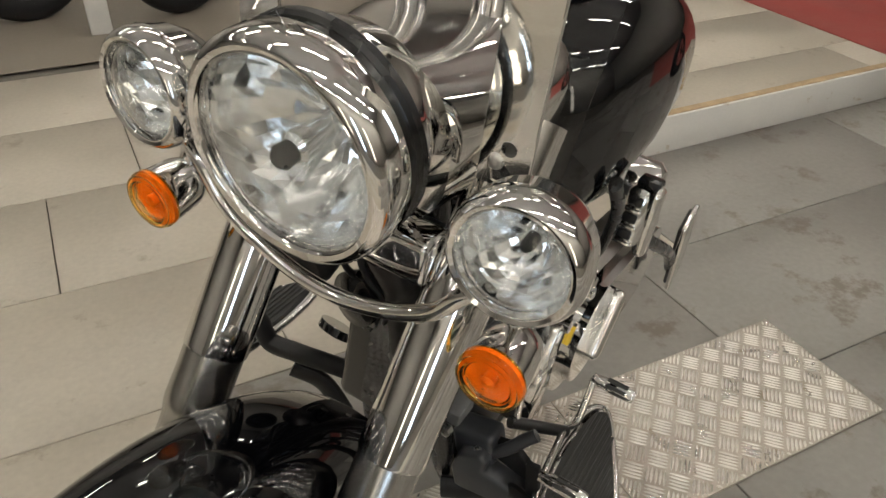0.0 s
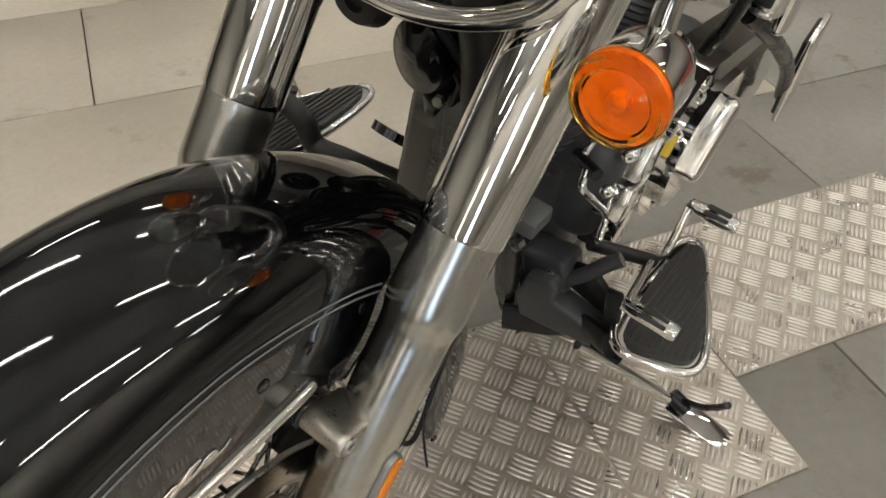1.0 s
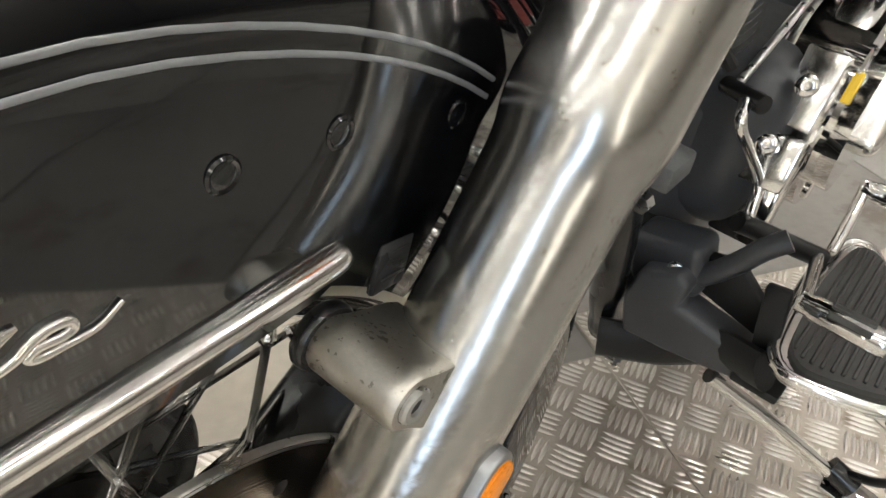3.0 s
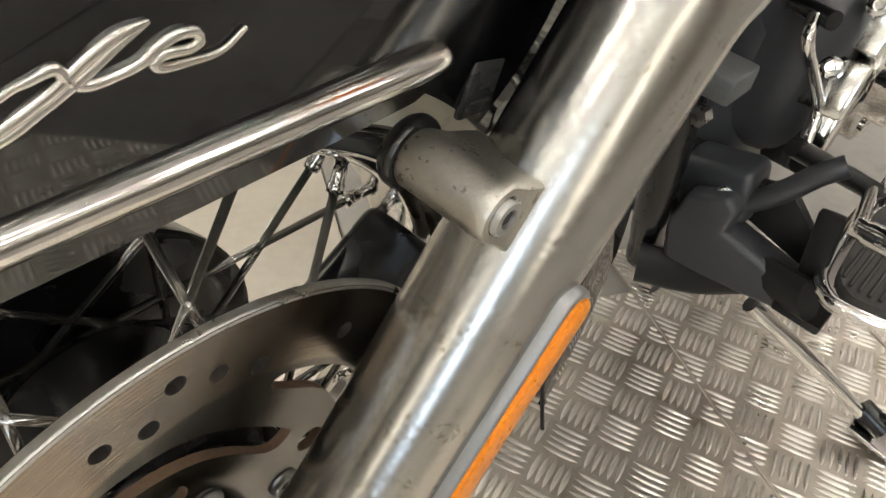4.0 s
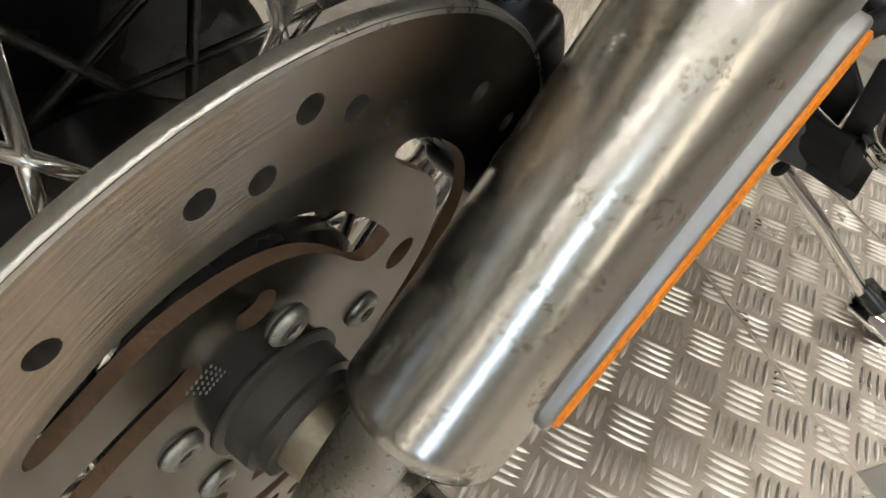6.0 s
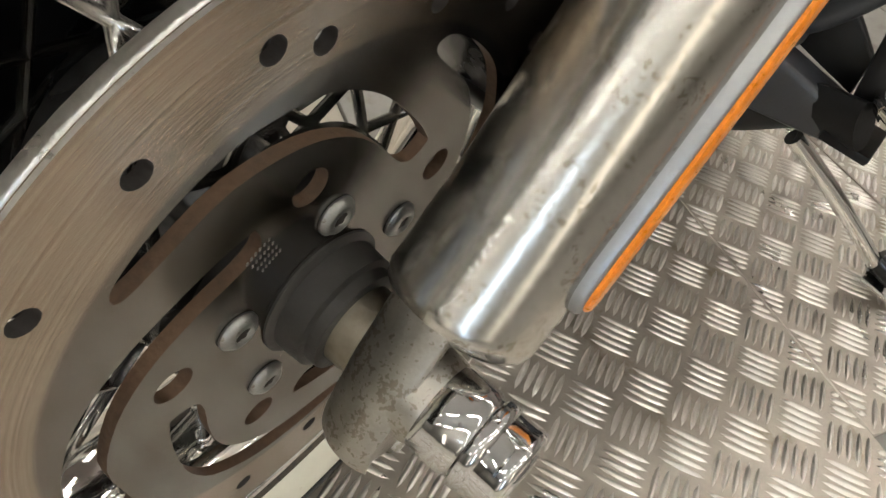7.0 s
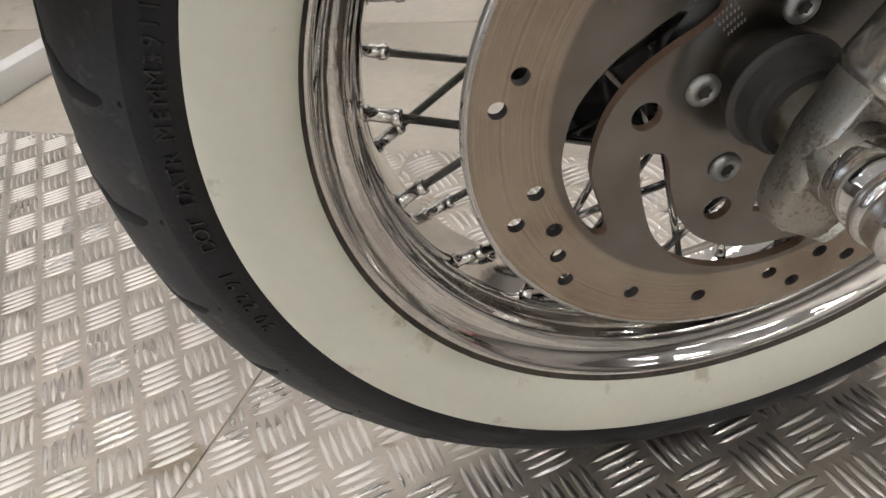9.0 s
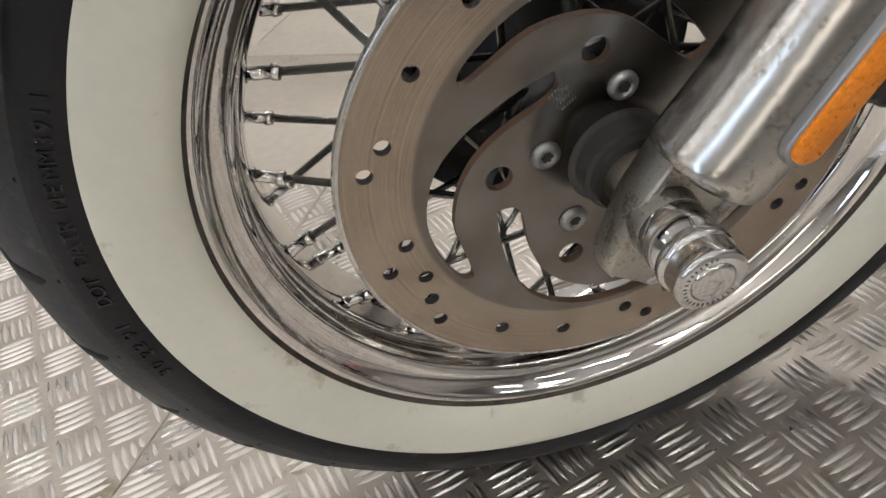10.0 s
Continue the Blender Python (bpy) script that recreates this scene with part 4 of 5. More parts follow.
def build_fender():
    verts, faces = [], []
    steps = 188
    a0, a1 = radians(18), radians(206)
    m = 31
    for layer in (0.0, -0.0022):
        for i in range(steps + 1):
            a = a0 + (a1 - a0) * i / steps
            for y, r in fender_section(a, layer):
                verts.append((r * math.cos(a), y, r * math.sin(a)))
    L = (steps + 1) * m
    for i in range(steps):
        for j in range(m - 1):
            q = i * m + j
            faces.append((q, q + m, q + m + 1, q + 1))
            faces.append((L + q, L + q + 1, L + q + m + 1, L + q + m))
        for j in (0, m - 1):
            q = i * m + j
            faces.append((q, L + q, L + q + m, q + m))
    for i in (0, steps):
        for j in range(m - 1):
            q = i * m + j
            faces.append((q, q + 1, L + q + 1, L + q))
    fender = part("front_fender", (verts, faces), PAINT, label="gloss black deep-skirted front fender with silver pinstripes")
    # chrome strip along the skirt
    for s in (1, -1):
        path = smooth_path([(-0.093, s * 0.0785, 0.2300), (-0.080, s * 0.0805, 0.2302), (-0.03, s * 0.0810, 0.2305), (0.05, s * 0.0815, 0.2310), (0.13, s * 0.083, 0.2310), (0.20, s * 0.084, 0.2300), (0.26, s * 0.084, 0.2250)], 8)
        rad = [0.0012, 0.003, 0.0042, 0.0049] + [0.0051] * (len(path) - 4)
        part("skirt_trim", sweep(path, rad, 16), TRIM, fender, "chrome trim strip")
    # flowing chrome script ornament
    for s in (1, -1):
        y = s * 0.0825
        strokes = [[(0.060, 0.258), (0.048, 0.264), (0.042, 0.270), (0.038, 0.266), (0.043, 0.258)],
                   [(0.048, 0.2520), (0.0369, 0.2567), (0.0313, 0.2590), (0.0254, 0.2617), (0.0179, 0.2660), (0.0118, 0.2687), (0.0055, 0.2695)],
                   [(0.0055, 0.2695), (0.0134, 0.2662), (0.0184, 0.2633), (0.0246, 0.2602), (0.0306, 0.2575), (0.0369, 0.2548), (0.048, 0.2520)],
                   [(0.050, 0.2560), (0.0352, 0.2632), (0.0299, 0.2647), (0.0251, 0.2655), (0.0234, 0.2625), (0.0202, 0.2602), (0.0144, 0.2603), (0.0081, 0.2614), (0.0047, 0.2635), (0.0, 0.2650), (-0.0045, 0.2645), (-0.0052, 0.2621), (-0.0022, 0.2612), (0.003, 0.2617), (0.0055, 0.2603), (0.004, 0.2588), (-0.0019, 0.2582), (-0.0103, 0.2582), (-0.0171, 0.2619)]]
        for st in strokes:
            pth = smooth_path([(x, y, z) for x, z in st], 6)
            nn = len(pth)
            part("script_ornament", sweep(pth, [0.0007 + 0.0008 * min(1, 6 * i / nn, 6 * (nn - 1 - i) / nn) for i in range(nn)], 10), TRIM, fender, "flowing chrome script ornament", 80)
    # faded sticker near the fender's rear edge, its print unreadable
    tilt = Matrix.Translation((-0.1185, 0.0762, 0.2070)) @ Matrix.Rotation(radians(-12), 4, "Y") @ Matrix.Rotation(radians(4), 4, "Z")
    decal = part("faded_sticker", moved(mesh_vf(block((0.0195, 0.0034, 0.0225), 0.0014, 2)), tilt), DECAL, fender, "faded dark grey sticker")
    for k, wd in enumerate((0.010, 0.007, 0.012)):
        part("print_bar", moved(mesh_vf(block((wd, 0.0004, 0.0010), 0)), tilt @ Matrix.Translation((-0.002 + 0.001 * k, 0.0018, 0.0065 - 0.0055 * k))), PAD, decal)
    # pinstripes
    for s in (1, -1):
        for off in (0.0, -0.0065):
            pts = []
            for i in range(30):
                a = radians(30 + i * 3.2)
                r = 0.322 + off + (0.0 if math.degrees(a) < 95 else -(math.degrees(a) - 95) * 0.00033)
                sec = fender_section(a)
                y = max(np.interp(r, [q[1] for q in sec[15:][::-1]], [q[0] for q in sec[15:][::-1]]), 0.05)
                pts.append((r * math.cos(a), s * (y + 0.0004), r * math.sin(a)))
            part("pinstripe", sweep(pts, 0.0010, 6, 0.5), STRIPE, fender, "thin silver pinstripe")
    # studs on the side
    for s in (1, -1):
        for x, y, z in ((-0.048, 0.0808, 0.281), (-0.088, 0.0797, 0.276)):
            part("fender_stud", lathe((x, s * y, z), (0, s, 0), [(-0.004, 0.0054), (0.0002, 0.0054), (0.0008, 0.0046), (0.0004, 0.0038), (0.0007, 0.0028), (0.0007, 0)], 22), PAINT, fender)
        part("fender_stud", lathe((-0.147, s * 0.0763, 0.258), (0, s, 0), [(-0.004, 0.0054), (0.0002, 0.0054), (0.0008, 0.0046), (0.0004, 0.0038), (0.0007, 0.0028), (0.0007, 0)], 22), PAINT, fender)
    return fender


build_fender()


# headlamp and spot lamps: bucket, bezel, reflector, glass, bulb
LAMP_D = Vector((0.965, 0, -0.06)).normalized()


def ring_of(p, d, profile, seg):
    """A turned shell without end faces, its outer and inner skins joined at the rim."""
    v, f = lathe(p, d, profile, seg)
    f = [q for q in f if len(q) == 4]
    k = (len(profile) - 1) * seg
    return v, f + [(i, k + i, k + (i + 1) % seg, (i + 1) % seg) for i in range(seg)]


def build_lamp(name, c, d, r, rim, depth, tip, label):
    c, d = Vector(c), Vector(d).normalized()
    w = rim - 1.0
    shell = [(-depth, 0.0), (-depth, r * 0.35), (-depth * 0.92, r * 0.62), (-depth * 0.70, r * (0.84 + 0.4 * w)), (-depth * 0.45, r * (0.90 + w)), (-depth * 0.22, r * (0.96 + w)), (-depth * 0.18, r * rim), (-0.006, r * rim), (0.001, r * (1 + 0.93 * w)), (0.0065, r * (1 + 0.70 * w)), (0.0085, r * (1 + 0.45 * w)), (0.0070, r * (1 + 0.20 * w)), (0.0075, r * 1.03), (0.005, r * 1.0), (-0.004, r * 0.995), (-depth * 0.5, r * 0.80), (-depth * 0.80, r * 0.30), (-depth * 0.82, 0.0)]
    shell_ob = part(name, lathe(c, d, shell, 64), CHROME, label=label)
    bowl = [(-0.006, r * 0.99), (-depth * 0.16, r * 0.90), (-depth * 0.30, r * 0.72), (-depth * 0.42, r * 0.50), (-depth * 0.50, r * 0.28), (-depth * 0.52, r * 0.10), (-depth * 0.52, 0.0)]
    fr = frame_of(d)
    rng = random.Random(int(r * 1e5))
    nr, na = 9, 34 if r > 0.06 else 24
    flute = [rng.uniform(-1, 1) * 0.0042 for _ in range(na // 2 + 1)]
    v, f = [], []
    for i in range(nr + 1):
        q = i / nr
        sp_, rr = np.interp(q, [0, 0.2, 0.42, 0.65, 0.85, 1.0], [b_[0] for b_ in bowl[:6]]), np.interp(q, [0, 0.2, 0.42, 0.65, 0.85, 1.0], [b_[1] for b_ in bowl[:6]])
        for k in range(na):
            a = 2 * math.pi * k / na
            j = (flute[k // 2] + rng.uniform(-1, 1) * 0.0016) if 0 < i < nr else 0.0
            v.append(c + d * (sp_ + j) + (fr[1] * math.cos(a) + fr[2] * math.sin(a)) * rr)
    for i in range(nr):
        for k in range(na):
            f.append((i * na + k, i * na + (k + 1) % na, (i + 1) * na + (k + 1) % na, (i + 1) * na + k))
    f.append(tuple(nr * na + k for k in range(na)))
    me = mesh_from("reflector", v, f, smooth=False)
    part("reflector", me, MIRROR, shell_ob, "faceted bright reflector", sharp=0)
    part("bulb_shield", lathe(c + d * (tip - 0.030), d, [(-0.030, r * 0.10), (0, r * 0.17), (0.012, r * 0.18), (0.016, r * 0.13), (0.016, 0)], 24), MIRROR, shell_ob)
    part("bulb", lathe(c + d * (tip - 0.014), d, [(0, 0.0), (0, r * 0.12), (0.010, r * 0.13), (0.014, r * 0.09), (0.014, 0)], 20), SATIN, shell_ob, "dark bulb tip")
    lens = [(-0.002, r * 0.995), (0.004, r * 0.93), (0.009, r * 0.75), (0.013, r * 0.45), (0.0145, 0.0)]
    back = [(s - 0.003, q) for s, q in lens[::-1]]
    g = part("glass", ring_of(c, d, lens + back, 48), CLEAR, shell_ob, "clear domed lamp glass")
    g.visible_shadow = False
    return shell_ob


HL = build_lamp("headlamp", (-0.205, 0, 0.590), LAMP_D, 0.0785, 1.205, 0.135, 0.006, "large round chrome headlamp with clear glass")
part("lamp_gasket", ring_of(Vector((-0.205, 0, 0.590)) - LAMP_D * 0.052, LAMP_D, [(0, 0.084), (0, 0.0905), (0.003, 0.0935), (0.010, 0.0935), (0.013, 0.0905), (0.013, 0.084)], 56), SATIN, HL, "black rubber gasket ring")
for s in (1, -1):
    build_lamp("spot_lamp", (-0.232, s * 0.180, 0.568), (0.955, 0.06 * s, 0.03), 0.0420, 1.28, 0.075, -0.018, "small round chrome spot lamp")

# lamp bar
bar_pts = [(-0.262, 0.180, 0.522), (-0.252, 0.141, 0.501), (-0.250, 0.114, 0.468), (-0.250, 0.070, 0.443), (-0.250, 0.022, 0.4295)]
bar_path = smooth_path(bar_pts + [(x, -y, z) for x, y, z in bar_pts[::-1]], 6)
part("lamp_bar", sweep(bar_path, 0.0078, 14), CHROME, label="bent chrome lamp bar")

# turn signals
for s in (1, -1):
    c = Vector((-0.230, s * 0.183, 0.456))
    d = Vector((0.97, 0, -0.02)).normalized()
    body = part("turn_signal", lathe(c, d, [(-0.052, 0.0), (-0.052, 0.012), (-0.046, 0.021), (-0.030, 0.0265), (-0.006, 0.0278), (0.0004, 0.0278), (0.0004, 0.0)], 40), CHROME, label="chrome bullet turn signal")
    out = [(0.0, 0.0293), (0.007, 0.0293), (0.0115, 0.0272), (0.0125, 0.0230), (0.0100, 0.0206), (0.0118, 0.0175), (0.0155, 0.0114), (0.0170, 0.0)]
    lens = part("amber_lens", ring_of(c, d, out + [(q - 0.0022, max(0.0, w - 0.0018)) for q, w in out[::-1]], 40), ORANGE, body, "orange ribbed plastic lens")
    lens.visible_shadow = False
    part("lens_back", lathe(c, d, [(0.0005, 0.0), (0.0005, 0.0125), (0.0030, 0.0220), (0.0045, 0.0272), (0.0010, 0.0274)], 36), AMBER_BACK, body, "amber tinted reflector")
    part("signal_bulb", lathe(c, d, [(0.001, 0.0), (0.001, 0.006), (0.0085, 0.006), (0.0105, 0.0)], 16), AMBER_BACK, body)
    part("signal_stem", sweep([c - d * 0.03, c - d * 0.04 + Vector((0, -s * 0.004, 0.03)), c - d * 0.045 + Vector((0, -s * 0.004, 0.06))], 0.008, 12), CHROME, body)

# nacelle between lamp and fork, upper fork covers
nac = []
for i, (x, w, h, z) in enumerate([(-0.300, 0.086, 0.080, 0.572), (-0.34, 0.098, 0.072, 0.572), (-0.40, 0.112, 0.066, 0.574), (-0.46, 0.112, 0.060, 0.576), (-0.50, 0.100, 0.052, 0.576)]):
    nac.append((x, w, h, z))
nv, nf = [], []
for x, w, h, z in nac:
    for k in range(40):
        a = 2 * math.pi * k / 40
        nv.append((x, w * math.copysign(abs(math.cos(a)) ** 0.8, math.cos(a)), z + h * math.copysign(abs(math.sin(a)) ** 0.8, math.sin(a))))
for i in range(len(nac) - 1):
    for k in range(40):
        nf.append((i * 40 + k, i * 40 + (k + 1) % 40, (i + 1) * 40 + (k + 1) % 40, (i + 1) * 40 + k))
nf.append(tuple(range(40)))
nf.append(tuple((len(nac) - 1) * 40 + k for k in range(40))[::-1])
part("headlamp_nacelle", (nv, nf), CHROME, label="chrome headlamp nacelle")
part("fork_bridge", moved(mesh_vf(block((0.06, 0.27, 0.035), 0.012, 3)), Matrix.Translation(fork_pt(0.565, -0.01, 0.0)) @ Matrix.Rotation(-RAKE, 4, "Y")), BLACK, label="black lower fork bridge")
part("cable_cover", moved(mesh_vf(block((0.040, 0.095, 0.045), 0.006, 3)), Matrix.Translation((-0.295, 0.040, 0.480))), CHROME, label="small chrome cover under the headlamp")
part("horn_knob", lathe((-0.36, -0.095, 0.356), (1, 0.1, -0.1), [(-0.02, 0), (-0.02, 0.02), (0.0, 0.030), (0.02, 0.031), (0.032, 0.022), (0.033, 0.010), (0.027, 0.008), (0.027, 0)], 24), BLACK, label="black rubber plug")

# windscreen: clear sheet on chrome brackets
sv, sf = [], []
for i in range(13):
    for j in range(9):
        y = -0.168 + 0.336 * i / 12
        z = 0.56 + 0.40 * j / 8
        x = -0.292 - 0.40 * (z - 0.56) - 1.1 * y * y
        sv.append((x, y, z))
for i in range(12):
    for j in range(8):
        if j < 5 and 2 <= i <= 9:
            continue
        q = i * 9 + j
        sf.append((q, q + 1, q + 10, q + 9))
scr = mesh_from("windscreen", sv, sf)
bm = bmesh.new()
bm.from_mesh(scr)
bmesh.ops.solidify(bm, geom=bm.faces[:], thickness=0.003)
bm.to_mesh(scr)
bm.free()
ws = part("windscreen", scr, SCREEN, label="clear plastic windscreen")
ws.visible_shadow = False
for s in (1, -1):
    p0, p1 = Vector((-0.316, s * 0.122, 0.560)), Vector((-0.326, s * 0.127, 0.860))
    d = p1 - p0
    m = Matrix.Translation((p0 + p1) / 2) @ Matrix.Rotation(math.atan2(d.x, d.z), 4, "Y")
    br = part("screen_bracket", moved(mesh_vf(block((0.004, 0.046, d.length), 0.0015, 1)), m), CHROME, label="flat chrome windscreen bracket")
    part("bracket_screw", lathe((-0.304, s * 0.122, 0.590), (1, 0, 0.15), [(0, 0.007), (0.002, 0.0065), (0.004, 0.004), (0.004, 0)], 16), STEEL, br)

# handlebar risers and tubes
part("handlebar", sweep(smooth_path([(-0.62, 0.36, 0.86), (-0.52, 0.28, 0.90), (-0.47, 0.12, 0.86), (-0.47, -0.12, 0.86), (-0.52, -0.28, 0.90), (-0.62, -0.36, 0.86)], 8), 0.0125, 14), CHROME, label="chrome handlebar")
for s in (1, -1):
    part("handlebar_riser", lathe((-0.455, s * 0.043 - 0.020, 0.60), (-0.06, 0, 1), [(0, 0.020), (0.03, 0.020), (0.034, 0.0165), (0.235, 0.0165), (0.245, 0.020), (0.262, 0.020), (0.265, 0.0)], 24), CHROME, label="polished handlebar riser")

# tank
tv, tf = [], []
TS = [(-0.500, 0.070, 0.42, 0.55), (-0.515, 0.115, 0.375, 0.585), (-0.56, 0.140, 0.345, 0.610), (-0.64, 0.154, 0.335, 0.618), (-0.74, 0.158, 0.345, 0.612), (-0.84, 0.150, 0.365, 0.590), (-0.95, 0.115, 0.370, 0.540), (-1.03, 0.06, 0.380, 0.480)]
for x, w, z0, z1 in TS:
    for k in range(40):
        a = 2 * math.pi * k / 40
        ca, sa = math.cos(a), math.sin(a)
        tv.append((x, w * math.copysign(abs(ca) ** 0.62, ca) - 0.008, (z0 + z1) / 2 + (z1 - z0) / 2 * math.copysign(abs(sa) ** 0.75, sa)))
for i in range(len(TS) - 1):
    for k in range(40):
        tf.append((i * 40 + k, i * 40 + (k + 1) % 40, (i + 1) * 40 + (k + 1) % 40, (i + 1) * 40 + k))
tf.append(tuple(range(40)))
tf.append(tuple((len(TS) - 1) * 40 + k for k in range(40))[::-1])
tank = part("fuel_tank", (tv, tf), PAINT, label="gloss black fuel tank")
part("dash_console", lathe((-0.66, -0.015, 0.625), (-0.1, 0, 1), [(0, 0.075), (0.02, 0.072), (0.035, 0.055), (0.038, 0.0)], 48), CHROME, tank, "chrome dash console")

# frame and engine
for s in (1, -1):
    part("frame_tube", sweep(smooth_path([(-0.40, s * 0.03 - 0.015, 0.52), (-0.44, s * 0.045 - 0.025, 0.25), (-0.480, s * 0.060 - 0.030, 0.02), (-0.53, s * 0.065 - 0.035, -0.14), (-0.62, s * 0.065 - 0.04, -0.185), (-1.2, s * 0.09 - 0.09, -0.18)], 6), 0.0175, 16), SATIN, label="black frame tube")
part("crank_case", moved(mesh_vf(block((0.42, 0.20, 0.23), 0.035, 4)), Matrix.Translation((-0.78, -0.035, 0.0))), CASE, label="black crankcase")
part("case_front", moved(mesh_vf(block((0.20, 0.245, 0.175), 0.042, 5)), Matrix.Translation((-0.672, -0.018, 0.048))), CASE, label="rounded black crankcase front")
CYL_D = Vector((math.sin(radians(20)), 0, math.cos(radians(20))))


def cylinder(base, d, label):
    prof = [(0, 0.0), (0, 0.062)]
    s = 0.008
    while s < 0.15:
        prof += [(s, 0.060), (s, 0.076), (s + 0.0035, 0.077), (s + 0.0037, 0.060)]
        s += 0.0098
    prof += [(0.15, 0.06), (0.15, 0.0)]
    c = part("cylinder", lathe(base, d, prof, 40), FIN, label=label, sharp=20)
    part("rocker_box", moved(mesh_vf(block((0.13, 0.12, 0.075), 0.02, 3)), Matrix.Translation(Vector(base) + Vector(d) * 0.20) @ Vector(d).to_track_quat("Z", "Y").to_matrix().to_4x4()), SATIN, c, "ribbed black rocker box")
    for k in range(5):
        part("box_rib", moved(mesh_vf(block((0.124, 0.126, 0.005), 0.0015, 1)), Matrix.Translation(Vector(base) + Vector(d) * (0.174 + 0.013 * k)) @ Vector(d).to_track_quat("Z", "Y").to_matrix().to_4x4()), SATIN, c)


cylinder((-0.635, -0.03, 0.075), CYL_D, "black finned front engine cylinder")
cylinder((-0.86, -0.05, 0.075), Vector((-CYL_D.x, 0, CYL_D.z)), "black finned rear engine cylinder")

# regulator on the down tubes
reg = part("regulator_bracket", moved(mesh_vf(block((0.045, 0.056, 0.024), 0.004, 2)), Matrix.Translation((-0.480, 0.039, 0.073))), REG, label="grey alloy bracket on the frame tubes")
part("clamp_bolt", lathe((-0.462, 0.052, 0.048), (1, 0, 0), [(0, 0.008), (0.012, 0.008), (0.013, 0)], 6), STEEL, reg)

# primary cover
prim = []
for i in range(48):
    a = 2 * math.pi * i / 48
    cx, rr, cz = (-0.745, 0.115, 0.070) if math.cos(a) > 0 else (-1.03, 0.095, 0.030)
    prim.append((cx + rr * math.cos(a), cz + rr * math.sin(a)))
v, f = slab(prim, 0.065, "y")
pc = part("primary_cover", ([(x, y + 0.095, z) for x, y, z in v], f), CHROME, label="chrome primary drive cover")
inner = [(-0.84 + (x + 0.84) * 0.86, 0.05 + (z - 0.05) * 0.80) for x, z in prim]
v, f = slab(inner, 0.02, "y")
part("derby_panel", ([(x, y + 0.136, z) for x, y, z in v], f), CHROME, pc)
for x, z in ((-0.655, 0.14), (-0.73, 0.17), (-0.73, -0.03)):
    part("cover_screw", lathe((x, 0.112, z), (0, 1, 0), [(0, 0.012), (0.018, 0.012), (0.020, 0.008), (0.020, 0)], 18), CHROME, pc)

POLISHED = surface("polished_case_metal", (0.80, 0.79, 0.76), 0.16, 1.0, var=0.05, scale=30, fine=300, bump=0.03)
# stepped chrome front edge of the primary case
edge = []
for (x, y, z), (a, b_, c), turn in (((-0.618, 0.100, -0.008), (0.050, 0.046, 0.062), -12), ((-0.606, 0.104, 0.050), (0.040, 0.042, 0.050), -20), ((-0.634, 0.104, 0.108), (0.036, 0.036, 0.070), -28), ((-0.688, 0.104, 0.150), (0.036, 0.034, 0.075), -38)):
    edge.append(moved(mesh_vf(block((a, b_, c), 0.0035, 2)), Matrix.Translation((x, y, z)) @ Matrix.Rotation(radians(turn), 4, "Y")))
pe = part("primary_edge", join(*edge), POLISHED, pc, "stepped polished chrome case edge")
for x, y, z in ((-0.600, 0.104, 0.126), (-0.590, 0.096, 0.070)):
    part("edge_bolt", lathe((x, y, z), (1, 0.2, 0.25), [(-0.01, 0.0095), (0.008, 0.0095), (0.010, 0.007), (0.010, 0.004), (0.006, 0.0035), (0.006, 0)], 16), CHROME, pe)

# shift linkage
part("shift_rod", sweep([(-0.562, 0.060, 0.117), (-0.640, 0.064, 0.158), (-0.720, 0.068, 0.200)], 0.0038, 10), STEEL, label="thin steel shift rod")
part("rod_end", sweep([(-0.570, 0.050, 0.113), (-0.546, 0.090, 0.120)], 0.0080, 12), SATIN, label="black rod end joint")
part("shift_arm", sweep(smooth_path([(-0.546, 0.075, 0.118), (-0.533, 0.082, 0.103), (-0.560, 0.094, 0.068), (-0.584, 0.105, 0.035), (-0.570, 0.111, 0.018), (-0.556, 0.116, 0.008)], 5), 0.0052, 12), CHROME, label="bent chrome shift arm")
part("shift_shaft", sweep([(-0.552, 0.108, 0.010), (-0.618, 0.178, -0.028)], 0.0095, 14), SATIN, label="black shifter shaft")
lever_pts = [(-0.716, 0.176, 0.004), (-0.698, 0.179, -0.015), (-0.668, 0.181, -0.046), (-0.645, 0.178, -0.044), (-0.618, 0.175, -0.026), (-0.565, 0.181, -0.014), (-0.504, 0.188, 0.000)]
part("shift_lever", sweep(smooth_path(lever_pts, 6), 0.0060, 12), CHROME, label="chrome heel and toe shift lever")
for (x, y, z), lab in (((-0.716, 0.206, 0.004), "rubber heel peg"), ((-0.503, 0.216, 0.001), "chrome toe peg")):
    peg = part("shift_peg", lathe((x, y - 0.022, z), (0, 1, 0), [(-0.010, 0.0), (-0.010, 0.009), (0, 0.009), (0.002, 0.0105), (0.056, 0.0112), (0.061, 0.009), (0.061, 0)], 24), CHROME, label=lab)
    for q in (0, 1, 2):
        part("peg_rib", moved(mesh_vf(block((0.006, 0.034, 0.004), 0.001, 1)), Matrix.Translation((x, y + 0.008, z)) @ Matrix.Rotation(radians(-50 + 50 * q), 4, "Y") @ Matrix.Translation((0, 0, 0.0105))), PAD, peg)


